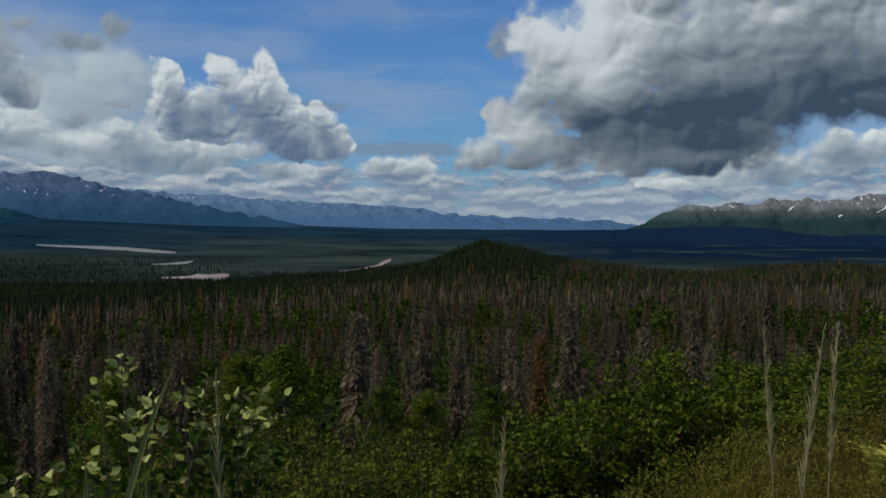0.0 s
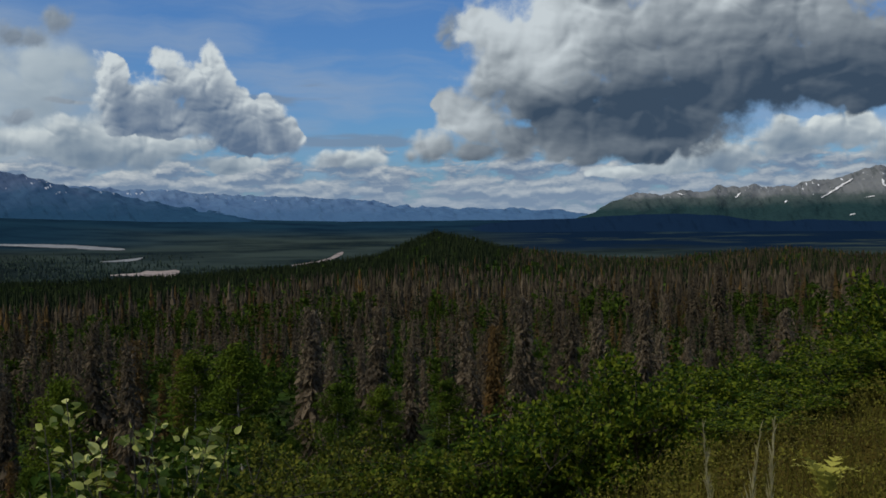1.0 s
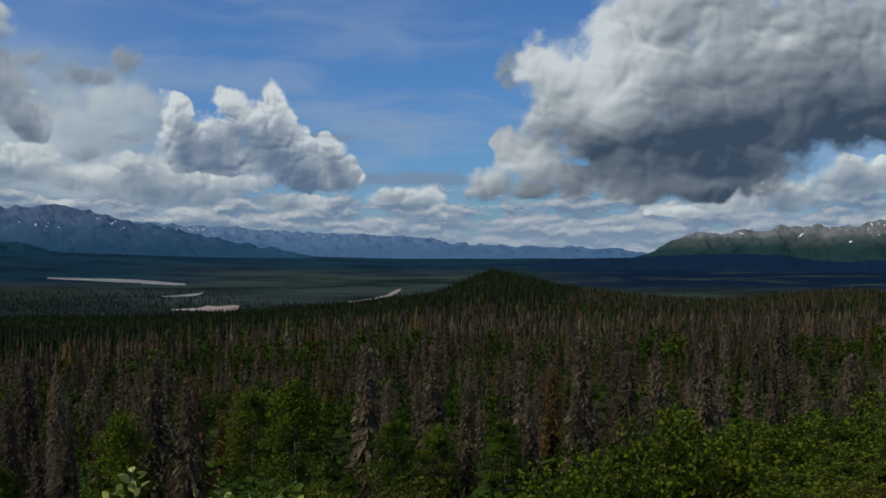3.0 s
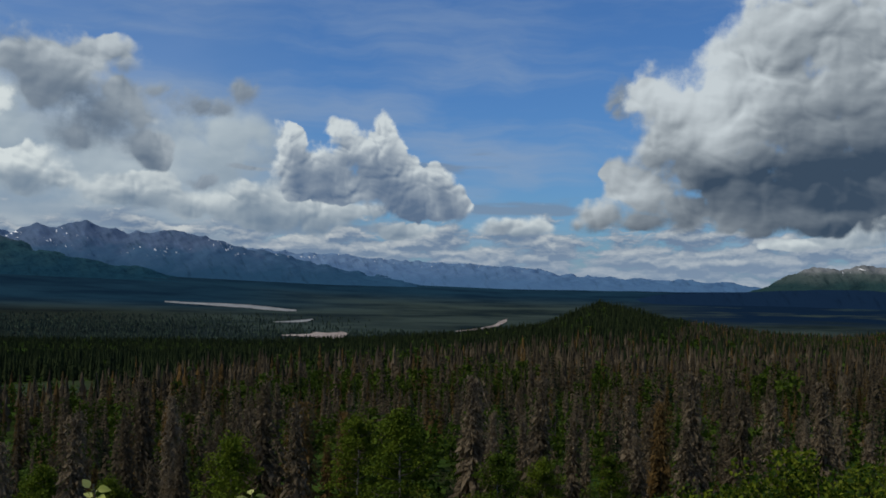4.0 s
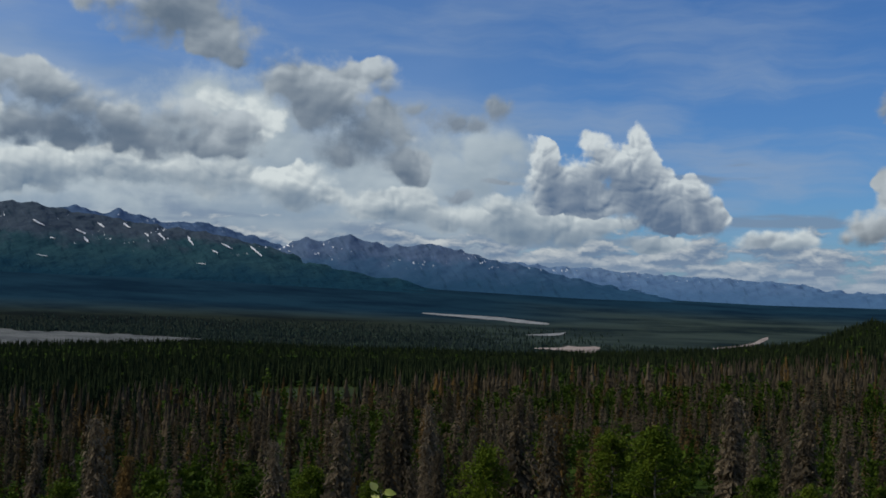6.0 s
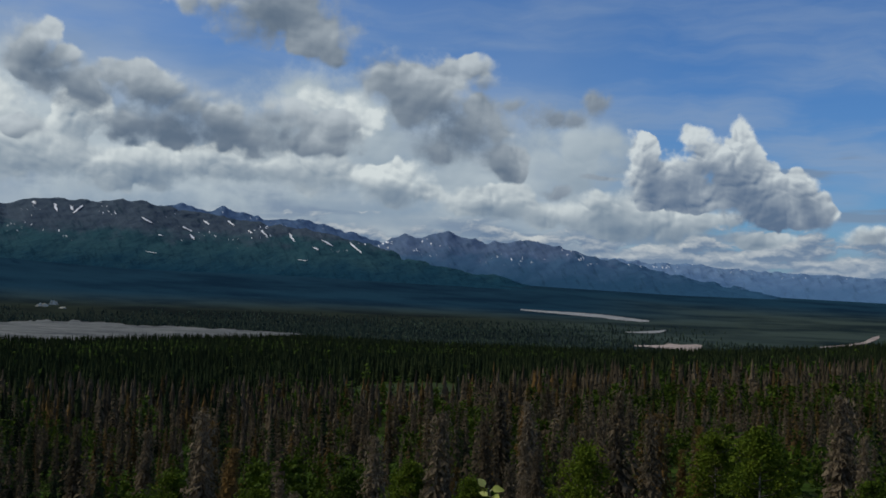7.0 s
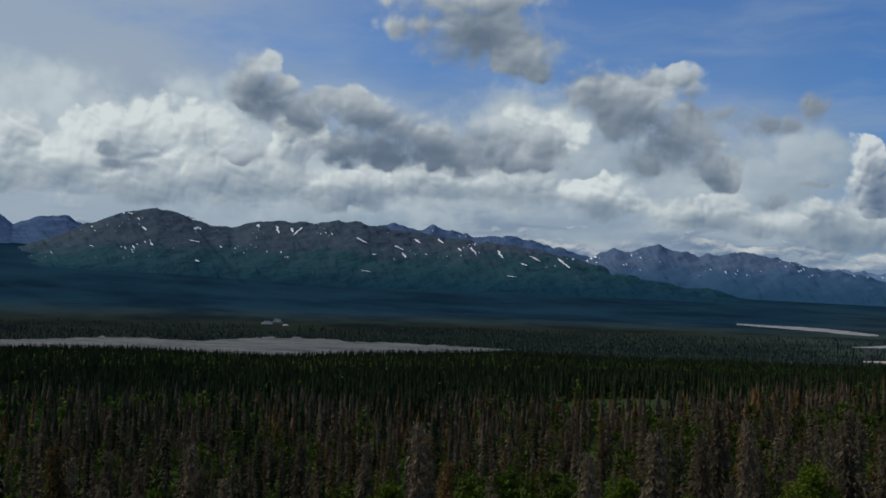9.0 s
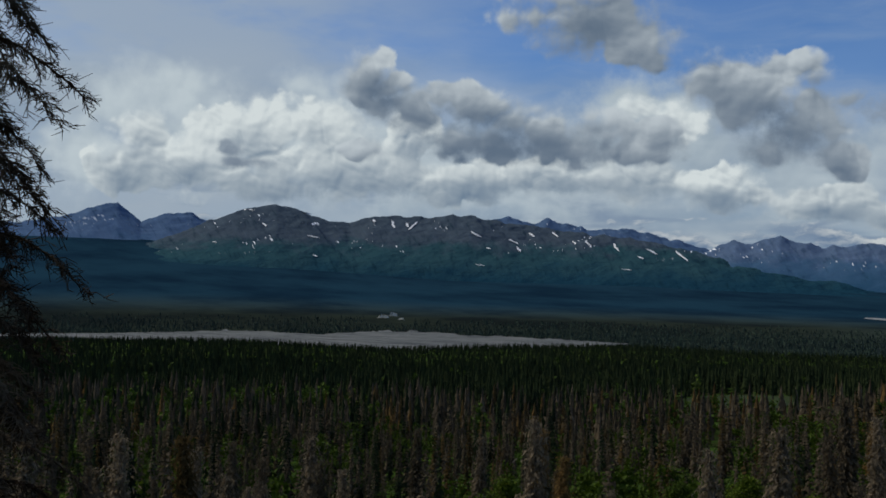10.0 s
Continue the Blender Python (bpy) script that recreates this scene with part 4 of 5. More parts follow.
def kinds(az, r, g):
    """Which tree grows at each place: 0 dead, 1 rust, 2 live spruce, 3 broad-leaved, -1 none."""
    x, y = r * np.sin(np.radians(az)), r * np.cos(np.radians(az))
    patch, fine = waves(x / 70, y / 70, 41, 3), g.random(len(r))
    el = np.degrees(np.arctan2(ground_z(r, az) + 9, r))
    dark = el > np.interp(az, DARK_AZ, DARK_EL)
    left = step(-az, 25, 50)
    k = np.where(fine < 0.61 - 0.10 * left, 0, np.where(fine < 0.76 - 0.18 * left, 1, np.where(fine < 0.82 + 0.08 * left, 2, 3)))
    k = np.where((k == 3) & (r > 330) & (np.sin(r * 37.0) > -0.3), 0, k)
    k = np.where((patch > np.where(r < 330, 0.30, 0.42)) & (fine < 0.6), 3, k)
    # more dark spruce far off, in place of cloud shade on the ridge
    k = np.where((k == 1) & (r > 420) & (np.sin(r * 53.0) > -0.5), np.where(np.sin(r * 71.0) > 0, 2, 0), k)
    k = np.where((k == 0) & (r > 500) & (np.sin(r * 91.0) > 0.1), 2, k)
    grove = np.exp(-((az + 12) / 6) ** 2 - ((r - 480) / 110) ** 2)
    k = np.where(grove > 0.35 + 0.5 * fine, 3, k)
    k = np.where(dark, np.where(fine < 0.975, 2, 3), k)
    meadow = ((az + 27.8) / 3.2) ** 2 + ((r - 458) / 48) ** 2 < 1
    gaps = (waves(x / 22, y / 22, 55, 2) > 0.40) & (r < 420)
    return np.where(meadow | gaps, -1, k)


def tree_height(r, az, g):
    h = 8.2 + 2.2 * step(r, 150, 380) + np.abs(g.normal(0, 2.8, len(r))) - 2.6 * g.random(len(r))
    h = np.clip(h * g.uniform(0.75, 1.25, len(r)), 3.5, 15.0) * (1 - 0.5 * step(r, 520, 900))
    # near crowns are cut to a top elevation that fits the camera's view
    room = r * np.tan(np.radians(-5.3 - 0.03 * np.maximum(0, -az))) - ground_z(r, az)
    return np.where(r < 240, np.minimum(h, np.maximum(room, 3.5)), h)


# the nearest trees stand singly
az, r, g = scatter(5.2, 58, 152, 61, -66, 30)
k, h = kinds(az, r, g), tree_height(r, az, g)
order = np.argsort(r)
for i in order:
    if k[i] < 0 or (dead.used + rust.used + live.used) > 165 and k[i] < 3 or birch.used > 38 and k[i] == 3:
        continue
    if any(abs(az[i] - a) < 130.0 / q and r[i] < q + 4 for a, q, _ in BIRCHES):
        continue
    room = r[i] * math.tan(radians(-7.3 - 0.03 * max(0.0, -az[i]))) - float(ground_z(r[i], az[i]))
    hi = min(h[i], room)
    if hi < 3.0:
        continue
    (dead, rust, dead, birch)[k[i]].put(az[i], r[i], hi * (0.75 if k[i] == 3 else 1.0))


def plant(name, templates, places, heights, mat, label, seed, girth=1.0):
    """A wood as one mesh, from models one metre high."""
    g = np.random.default_rng(seed)
    vs, fs, n = [], [], 0
    which = g.integers(0, len(templates), len(places))
    for t, (tv, tf) in enumerate(templates):
        p, h = places[which == t], heights[which == t]
        if not len(p):
            continue
        a = g.uniform(0, 2 * np.pi, len(p))
        c, s = np.cos(a)[:, None], np.sin(a)[:, None]
        wide = (girth * h * g.uniform(0.8, 1.25, len(p)))[:, None]
        x, y = tv[None, :, 0] * wide, tv[None, :, 1] * wide
        v = np.stack([x * c - y * s, x * s + y * c, tv[None, :, 2] * h[:, None]], -1) + p[:, None]
        fs.append((tf[None] + (n + np.arange(len(p)) * len(tv))[:, None, None]).reshape(-1, 3))
        vs.append(v.reshape(-1, 3))
        n += v.shape[0] * v.shape[1]
    tagged(new(name, mesh_of(name, np.concatenate(vs), np.concatenate(fs), mat)), label, "forest", kind="stuff")


def small_crown(seed, cards, leaf):
    """A broad crown one metre high out of leafy sprays."""
    g = np.random.default_rng(seed)
    k = g.normal(0, 1, (11, 3))
    k = k / np.linalg.norm(k, axis=1)[:, None] * [0.17, 0.17, 0.30] + [0, 0, 0.60]
    c = g.normal(0, 1, (cards, 3))
    c = k[g.integers(0, 11, cards)] + c / np.linalg.norm(c, axis=1)[:, None] * (g.random(cards) ** 0.4)[:, None] * 0.115
    return leaf_cards(g, c, leaf)


MID = [far_spruce_shape(500 + i, 84) for i in range(8)]
FAR, SMALL, TINY = ([tiered_spruce_shape(510 + 20 * t + i, t, k) for i in range(8)] for t, k in ((10, 6), (4, 4), (2, 5)))
CROWN_MID, CROWN_FAR, CROWN_SMALL = [small_crown(520 + i, 190, 0.085) for i in range(4)], [small_crown(530 + i, 40, 0.15) for i in range(4)], [small_crown(540 + i, 14, 0.26) for i in range(4)]
WOODS = (("dead_spruce_forest", DEAD_TWIG, "grey-brown forest of beetle-killed spruce"), ("rusty_spruce_forest", RUST_TWIG, "rust-brown dying spruces in the forest"),
         ("live_spruce_forest", LIVE_TWIG, "dark green spruce forest, partly standing for cloud shade"), ("broadleaf_forest", BIRCH_LEAF, "green birch and poplar crowns among spruce"))
for spacing, r0, r1, spruces, crowns, seed in ((5.2, 112, 330, MID, CROWN_MID, 71), (5.5, 330, 560, FAR, CROWN_FAR, 72), (5.2, 560, 1130, SMALL, CROWN_SMALL, 73)):
    az, r, g = scatter(spacing, r0, r1, seed)
    k, h = kinds(az, r, g), tree_height(r, az, g)
    if r0 < 150:
        k = np.where((r < 152) & (g.random(len(r)) < 0.5), -1, k)
    p = spot(az, r)
    for i, (name, mat, label) in enumerate(WOODS):
        ok = k == i
        plant(name, crowns if i == 3 else spruces, p[ok], h[ok] * (0.8 if i == 3 else 1.0), THICKET if i == 3 and r0 > 300 else mat, label, seed + 10 + i)

# low green undergrowth between the trees
az, r, g = scatter(3.6, 30, 330, 75, -66, 32)
ok = waves(r * np.sin(np.radians(az)) / 30, r * np.cos(np.radians(az)) / 30, 61, 2) > g.uniform(-1.0, 0.7, len(r))
plant("forest_undergrowth", CROWN_FAR, spot(az[ok], r[ok]) - [0, 0, 0.6], g.uniform(1.6, 4.4, ok.sum()), THICKET, "low green thicket under the spruces", 91, 1.5)
# the valley's own woods
VALLEY = material("valley_woods", ((0.012, 0.022, 0.019), (0.020, 0.034, 0.027), (0.034, 0.054, 0.038)), 0.004, islands=0.5, stretch=(1, 2, 1))
places = [scatter(12.0, 1230, 1700, 76), scatter(10.5, 1700, 2480, 77, -68, -9)]
az, r, g = np.concatenate([q[0] for q in places]), np.concatenate([q[1] for q in places]), places[0][2]
x, y = r * np.sin(np.radians(az)), r * np.cos(np.radians(az))
ok = ((r > 1700) | (waves(x / 260, y / 120, 81, 3) > -0.25)) & (np.sin(r * 91.7 + az * 13.1) * 0.5 + 0.5 < np.where(r > 1700, step(-az, 10, 32) * step(r, 2480, 2050), 1.0)) & ~((az > -47.8) & (az < -45.2) & (r > 2250))
az, r = az[ok], r[ok]


# ---- the valley: river bars, gravel, road ----
def distance_at(az, el):
    """How far off the valley floor is met at an elevation."""
    rr = np.linspace(1290, 4300, 3000)
    e = np.degrees(np.arctan2(ground_z(rr, np.full_like(rr, az)), rr))
    return float(np.interp(el, e, rr))


def make_bar(name, rows, mat, label, category, rough, seed):
    """A flat strip on the valley floor between a far and a near edge: rows of azimuth, far and near elevation."""
    a, e0, e1 = np.array(rows).T
    az = np.arange(a[0], a[-1], 0.06)
    far = np.array([distance_at(x, np.interp(x, a, e0)) for x in az])
    near = np.array([distance_at(x, np.interp(x, a, e1)) for x in az])
    far = far + waves(az * 1.7, az * 0, seed) * rough * (far - near)
    near = near + waves(az * 2.3, az * 0 + 5, seed) * rough * (far - near)
    s = np.linspace(0, 1, 9)[:, None]
    R = near[None] * (1 - s) + far[None] * s
    A = np.broadcast_to(az, R.shape)
    z = ground_z(R, A) + 0.8
    v = np.stack([R * np.sin(np.radians(A)), R * np.cos(np.radians(A)), z], -1).reshape(-1, 3)
    n, k = R.shape
    i, j = np.meshgrid(np.arange(n - 1), np.arange(k - 1), indexing="ij")
    q = i * k + j
    tagged(new(name, mesh_of(name, v, np.stack([q, q + 1, q + k + 1, q + k], -1).reshape(-1, 4), mat)), label, category, kind="structure")
    return az, near, far


BARS = [
    make_bar("river_bar", ((-75, -2.4, -2.5), (-66, -2.25, -2.40), (-62, -2.24, -2.5), (-57, -2.15, -2.7), (-54.5, -2.06, -2.75), (-50.5, -2.24, -3.1), (-46.2, -2.04, -3.2), (-42, -2.22, -3.1), (-37.5, -2.38, -2.9), (-33.2, -2.57, -2.62)), GRAVEL, "wide pale grey gravel bed of a braided river", "river bar", 0.10, 3),
    make_bar("river_channel", ((-21.4, -0.94, -1.0), (-20, -0.99, -1.10), (-17, -1.12, -1.30), (-15, -1.32, -1.46), (-14.4, -1.38, -1.44)), SILT, "thin silver river reach in the valley", "river", 0.12, 5),
    make_bar("river_channel", ((-15.7, -2.02, -2.05), (-14.8, -1.98, -2.07), (-13.9, -1.90, -2.03), (-13.5, -1.84, -1.9)), SILT, "short silver river bend in the valley", "river", 0.12, 7),
    make_bar("gravel_flat", ((-15.2, -2.74, -2.80), (-13.7, -2.68, -2.84), (-13.4, -2.58, -2.90), (-12.0, -2.59, -2.90), (-11.6, -2.66, -2.8)), PINK_GRAVEL, "pinkish bare gravel flat beyond the ridge", "gravel", 0.2, 9),
    make_bar("valley_road", ((-5.7, -2.47, -2.52), (-4.4, -2.31, -2.38), (-3.6, -2.12, -2.24), (-3.25, -1.90, -2.12), (-2.85, -1.78, -1.90)), PINK_GRAVEL, "pale road bending through the valley woods", "road", 0.05, 11)]


def make_bank():
    """The bare river bluff: eroded faces among the trees."""
    g = np.random.default_rng(5)
    for az0, el0, wide, tall in ((-46.9, -1.22, 15, 13), (-46.35, -1.12, 12, 15), (-45.9, -1.3, 9, 8)):
        c = spot(az0, distance_at(az0, el0 - 0.10))
        u, t = np.meshgrid(np.linspace(-1, 1, 25), np.linspace(0, 1, 9))
        ragged = waves(u * 4.0 + az0, t * 0, 3, 3)
        top = tall * (0.75 + 0.45 * ragged) * (1 - np.abs(u) ** 3)
        gully = waves(u * 7.0 - az0, t * 0.8, 8, 3)
        x = c[0] + u * wide * np.cos(np.radians(az0)) + gully * 0.8
        y = c[1] - u * wide * np.sin(np.radians(az0)) + t * 9 + gully * 1.5
        z = c[2] - 2 + t * top
        i, j = np.meshgrid(np.arange(8), np.arange(24), indexing="ij")
        q = i * 25 + j
        f = np.stack([q, q + 1, q + 26, q + 25], -1).reshape(-1, 4)
        tagged(new("river_bluff", mesh_of("river_bluff", np.stack([x, y, z], -1).reshape(-1, 3), f, CLAY)), "bare pale eroded river bluff among trees", "bluff", kind="structure")


make_bank()
keep = np.ones(len(r), bool)
for a, near, far in BARS:
    inside = (az > a[0] - 0.05) & (az < a[-1] + 0.05)
    keep &= ~(inside & (r > np.interp(az, a, near) - 60) & (r < np.interp(az, a, far) + 3))
az, r = az[keep], r[keep]
plant("valley_forest", TINY, spot(az, r), g.uniform(4, 9, len(r)), VALLEY, "dark mixed woods on the valley floor", 95, 2.4)

# the meadow among the dark spruces
a = np.linspace(0, 2 * np.pi, 40, endpoint=False)
ring = [spot(-27.8 + (3.3 + 0.5 * np.sin(3 * a)) * np.cos(a) * s, 462 + (42 + 7 * np.cos(2 * a)) * np.sin(a) * s) + [0, 0, 0.25] for s in (1.0, 0.66, 0.33)]
v = np.concatenate(ring + [spot(np.array([-27.8]), np.array([462.0])) + [0, 0, 0.25]])
f = [(i + 40 * t, (i + 1) % 40 + 40 * t, (i + 1) % 40 + 40 * t + 40, i + 40 * t + 40) for t in range(2) for i in range(40)]
f = np.array(f)
f = np.concatenate([np.stack([f[:, 0], f[:, 1], f[:, 2]], -1), np.stack([f[:, 0], f[:, 2], f[:, 3]], -1), [(80 + i, 80 + (i + 1) % 40, 120) for i in range(40)]])
tagged(new("meadow", mesh_of("meadow", v, f, MEADOW, True)), "small green meadow clearing in the spruce forest", "meadow", kind="structure")


# ---- shrubs on the brow of the hill ----
def shrub_shape(seed, leaves, leaf, stems):
    """A bush two metres high: (list of stems, foliage)."""
    g = np.random.default_rng(seed)
    limbs, tips = [], []
    for i in range(stems):
        a = i * 2.4 + g.uniform(-0.4, 0.4)
        reach, h = g.uniform(0.35, 1.05), g.uniform(1.2, 1.95)
        s = np.linspace(0, 1, 6)
        p = np.stack([np.cos(a) * reach * s ** 1.4, np.sin(a) * reach * s ** 1.4, h * s ** 0.85], -1)
        p += np.cumsum(g.normal(0, 0.025, p.shape), 0)
        limbs.append(tube(p, np.linspace(0.014, 0.003, 6), 5))
        tips.append(p[2:])
        for _ in range(3):
            k = g.integers(2, 5)
            e = p[k] + np.array([g.normal(0, 0.28), g.normal(0, 0.28), g.uniform(0.1, 0.4)])
            limbs.append(tube(np.stack([p[k], (p[k] + e) / 2 + g.normal(0, 0.03, 3), e]), [0.008, 0.005, 0.002], 4))
            tips.append(np.stack([(p[k] + e) / 2, e]))
    tips = np.concatenate(tips)
    pick = g.integers(0, len(tips), leaves)
    off = g.normal(0, 1, (leaves, 3))
    tips = tips[g.permutation(len(tips))[:58]]
    pick = pick % len(tips)
    off *= (0.19 * g.random(leaves) ** 0.4 / np.linalg.norm(off, axis=1))[:, None] * [1.1, 1.1, 0.85]
    return limbs, leaf_cards(g, tips[pick] + off, leaf, 0.95)


def make_shrub(kind, seed):
    leaf, mat, words = {"alder": (0.068, ALDER_LEAF, "dense green alder bush on the hill's brow"), "willow": (0.060, WILLOW_LEAF, "yellow-green willow bush on the slope")}[kind]
    limbs, foliage = shrub_shape(seed, 3600, leaf, 13)
    ob = tagged(new(kind + "_shrub"), words, "shrub", group=kind + " bushes on the brow")
    tagged(part("branchwork", mesh_of("shrub_branchwork", *join(limbs), DARK_BARK, True), ob), kind="stuff")
    part("foliage", mesh_of("shrub_foliage", *foliage, mat), ob)
    return ob


class Brow(Stand):
    def put(self, az, r, height):
        x, y, z = spot(az, r)
        s = height / 2.0
        w = 0.45 + 0.55 * s
        i = self.used % len(self.models)
        m = Matrix.LocRotScale((x, y, z - 0.03), Euler((0, 0, self.used * 1.7)), (w, w, s))
        if self.used < len(self.models):
            self.models[i].matrix_basis = m
        else:
            copy_thing(self.models[i], m)
        self.used += 1


alder = Brow([make_shrub("alder", 601 + i) for i in range(5)])
willow = Brow([make_shrub("willow", 621 + i) for i in range(3)])
TOP_AZ = (-30, -18, -10, -5, 0, 3, 5, 6.7, 10, 12.2, 15, 18, 20, 23, 25, 27, 29, 34)
TOP_EL = (-14.5, -14, -13, -11.6, -12.2, -12.4, -10.6, -9.0, -7.4, -6.8, -7.3, -7.1, -6.4, -5.0, -3.7, -1.3, -0.5, 0.0)
g = np.random.default_rng(17)
for r in (10.5, 12.0, 13.8, 16.0, 18.5, 21.5):
    step_az = math.degrees(1.15 / r)
    for az in np.arange(-24, 34, step_az):
        a, d = az + g.uniform(-0.4, 0.4) * step_az, r + g.uniform(-0.7, 0.7)
        brow = float(np.interp(a, (0, 10, 23, 32), (3.6, 5.4, 8.6, 11.0)))
        if d < brow + 0.9:
            continue
        top = float(np.interp(a, TOP_AZ, TOP_EL)) - abs(g.normal(0, 0.35)) + 0.35
        h = d * math.tan(radians(top)) - float(ground_z(d, a))
        if h > 3.4:
            continue
        if h > 0.7:
            (willow if (a < 4 and g.random() < 0.7) else alder).put(a, d, h)
for r in (10.2, 11.0, 12.0, 13.2):
    for az in np.arange(20.5, 36, math.degrees(0.75 / r)):
        a, d = az + g.uniform(-1, 1), r + g.uniform(-0.4, 0.4)
        top = float(np.interp(a, TOP_AZ, TOP_EL)) + g.uniform(-1.2, 0.5)
        h = d * math.tan(radians(top)) - float(ground_z(d, a))
        if d > float(np.interp(a, (10, 23, 32), (5.4, 8.6, 10.4))) + 0.7 and 0.6 < h < 3.2:
            alder.put(a, d, h)

# low bushes along the edge of the heath
for az in np.arange(19.0, 35.0, 1.6):
    a = az + g.uniform(-0.5, 0.5)
    d = float(np.interp(a, (0, 10, 23, 32), (3.6, 5.4, 8.6, 11.0))) + g.uniform(-0.3, 0.7)
    alder.put(a, d, g.uniform(0.35, 0.7))


# ---- heath on the near shoulder ----
g = np.random.default_rng(23)
n = 110000
az, r = g.uniform(2, 40, n), np.sqrt(g.uniform(3.0 ** 2, 12.0 ** 2, n))
ok = r < np.interp(az, (0, 10, 23, 32), (3.9, 5.9, 9.2, 12.0))
az, r = az[ok], r[ok]
p = spot(az, r)
tuft = 0.08 + 0.26 * np.clip(waves(p[:, 0] / 0.45, p[:, 1] / 0.45, 12, 3) + 0.4, 0, 1.4)
p[:, 2] += g.random(len(p)) ** 0.6 * tuft
v, f = leaf_cards(g, p, 0.019, 0.9)
tagged(new("heath", mesh_of("heath", v, f, HEATH)), "low brown and yellow-green heath on the slope", "heath", kind="stuff")
n = 9000
az, r = g.uniform(2, 40, n), np.sqrt(g.uniform(3.0 ** 2, 11.0 ** 2, n))
ok = r < np.interp(az, (0, 10, 23, 32), (3.9, 5.6, 8.8, 11.5))
p = spot(az[ok], r[ok])
tip = p + np.stack([g.normal(0, 0.08, len(p)), g.normal(0, 0.08, len(p)), g.uniform(0.12, 0.32, len(p))], -1)
w = np.array([0.003, 0, 0])
v = np.stack([p - w, p + w, tip], 1).reshape(-1, 3)
tagged(new("heath_twigs", mesh_of("heath_twigs", v, np.arange(len(v)).reshape(-1, 3), HEATH)), "thin bare twigs standing in the heath", "heath", kind="stuff")


def make_fern(az, r):
    g = np.random.default_rng(31)
    ob = tagged(new("fern"), "pale yellow fern growing in the heath", "fern")
    for i in range(9):
        a, length = i * 0.7 + g.uniform(-0.2, 0.2), g.uniform(0.22, 0.32)
        s = np.linspace(0, 1, 9)
        rib = np.stack([np.cos(a) * length * 0.62 * s ** 1.5, np.sin(a) * length * 0.62 * s ** 1.5, 0.85 * length * np.sin(s * 1.75)], -1)
        side = np.array([-np.sin(a), np.cos(a), 0])
        pieces = [tube(rib, np.linspace(0.003, 0.001, 9), 3)]
        for k in range(1, 9):
            w = 0.05 * math.sin(math.pi * (0.15 + 0.85 * s[k])) + 0.01
            for sign in (1, -1):
                base, tip = rib[k], rib[k] + sign * side * w + (rib[k] - rib[k - 1]) * 0.6
                q = (rib[k] - rib[k - 1]) * 0.42
                pieces.append((np.stack([base - q, base + q, tip]), np.array([[0, 1, 2]])))
        part("frond", mesh_of("fern_frond", *join(pieces), FERN), ob)
    ob.matrix_basis = Matrix.Translation(Vector(spot(az, r)) + Vector((0, 0, 0.10)))


make_fern(23.0, 5.5)


# ---- the poplar sapling below the camera ----
def poplar_leaf(seed, size):
    """A cupped, pointed leaf with a stalk, lying along x."""
    g = np.random.default_rng(seed)
    s = np.linspace(0, 1, 7)
    half = 0.38 * np.sin(np.pi * s ** 0.75) ** 0.8 * (1 - 0.25 * s)
    curl = g.uniform(-0.45, 0.5)
    mid = np.stack([s, 0 * s, curl * s * s], -1)
    cup = g.uniform(0.1, 0.9)
    lft, rgt = mid + np.stack([0 * s, half, cup * half], -1), mid + np.stack([0 * s, -half, cup * half], -1)
    v = np.concatenate([mid, lft, rgt]) * size
    f = []
    for i in range(6):
        f += [(i, i + 1, 7 + i + 1), (i, 7 + i + 1, 7 + i), (i, 14 + i, 14 + i + 1), (i, 14 + i + 1, i + 1)]
    stalk = tube(np.array([[-0.5, 0, -0.05], [-0.2, 0, 0.02], [0, 0, 0]]) * size, [0.012 * size] * 3, 3)
    return join([(v, np.array(f)), stalk])


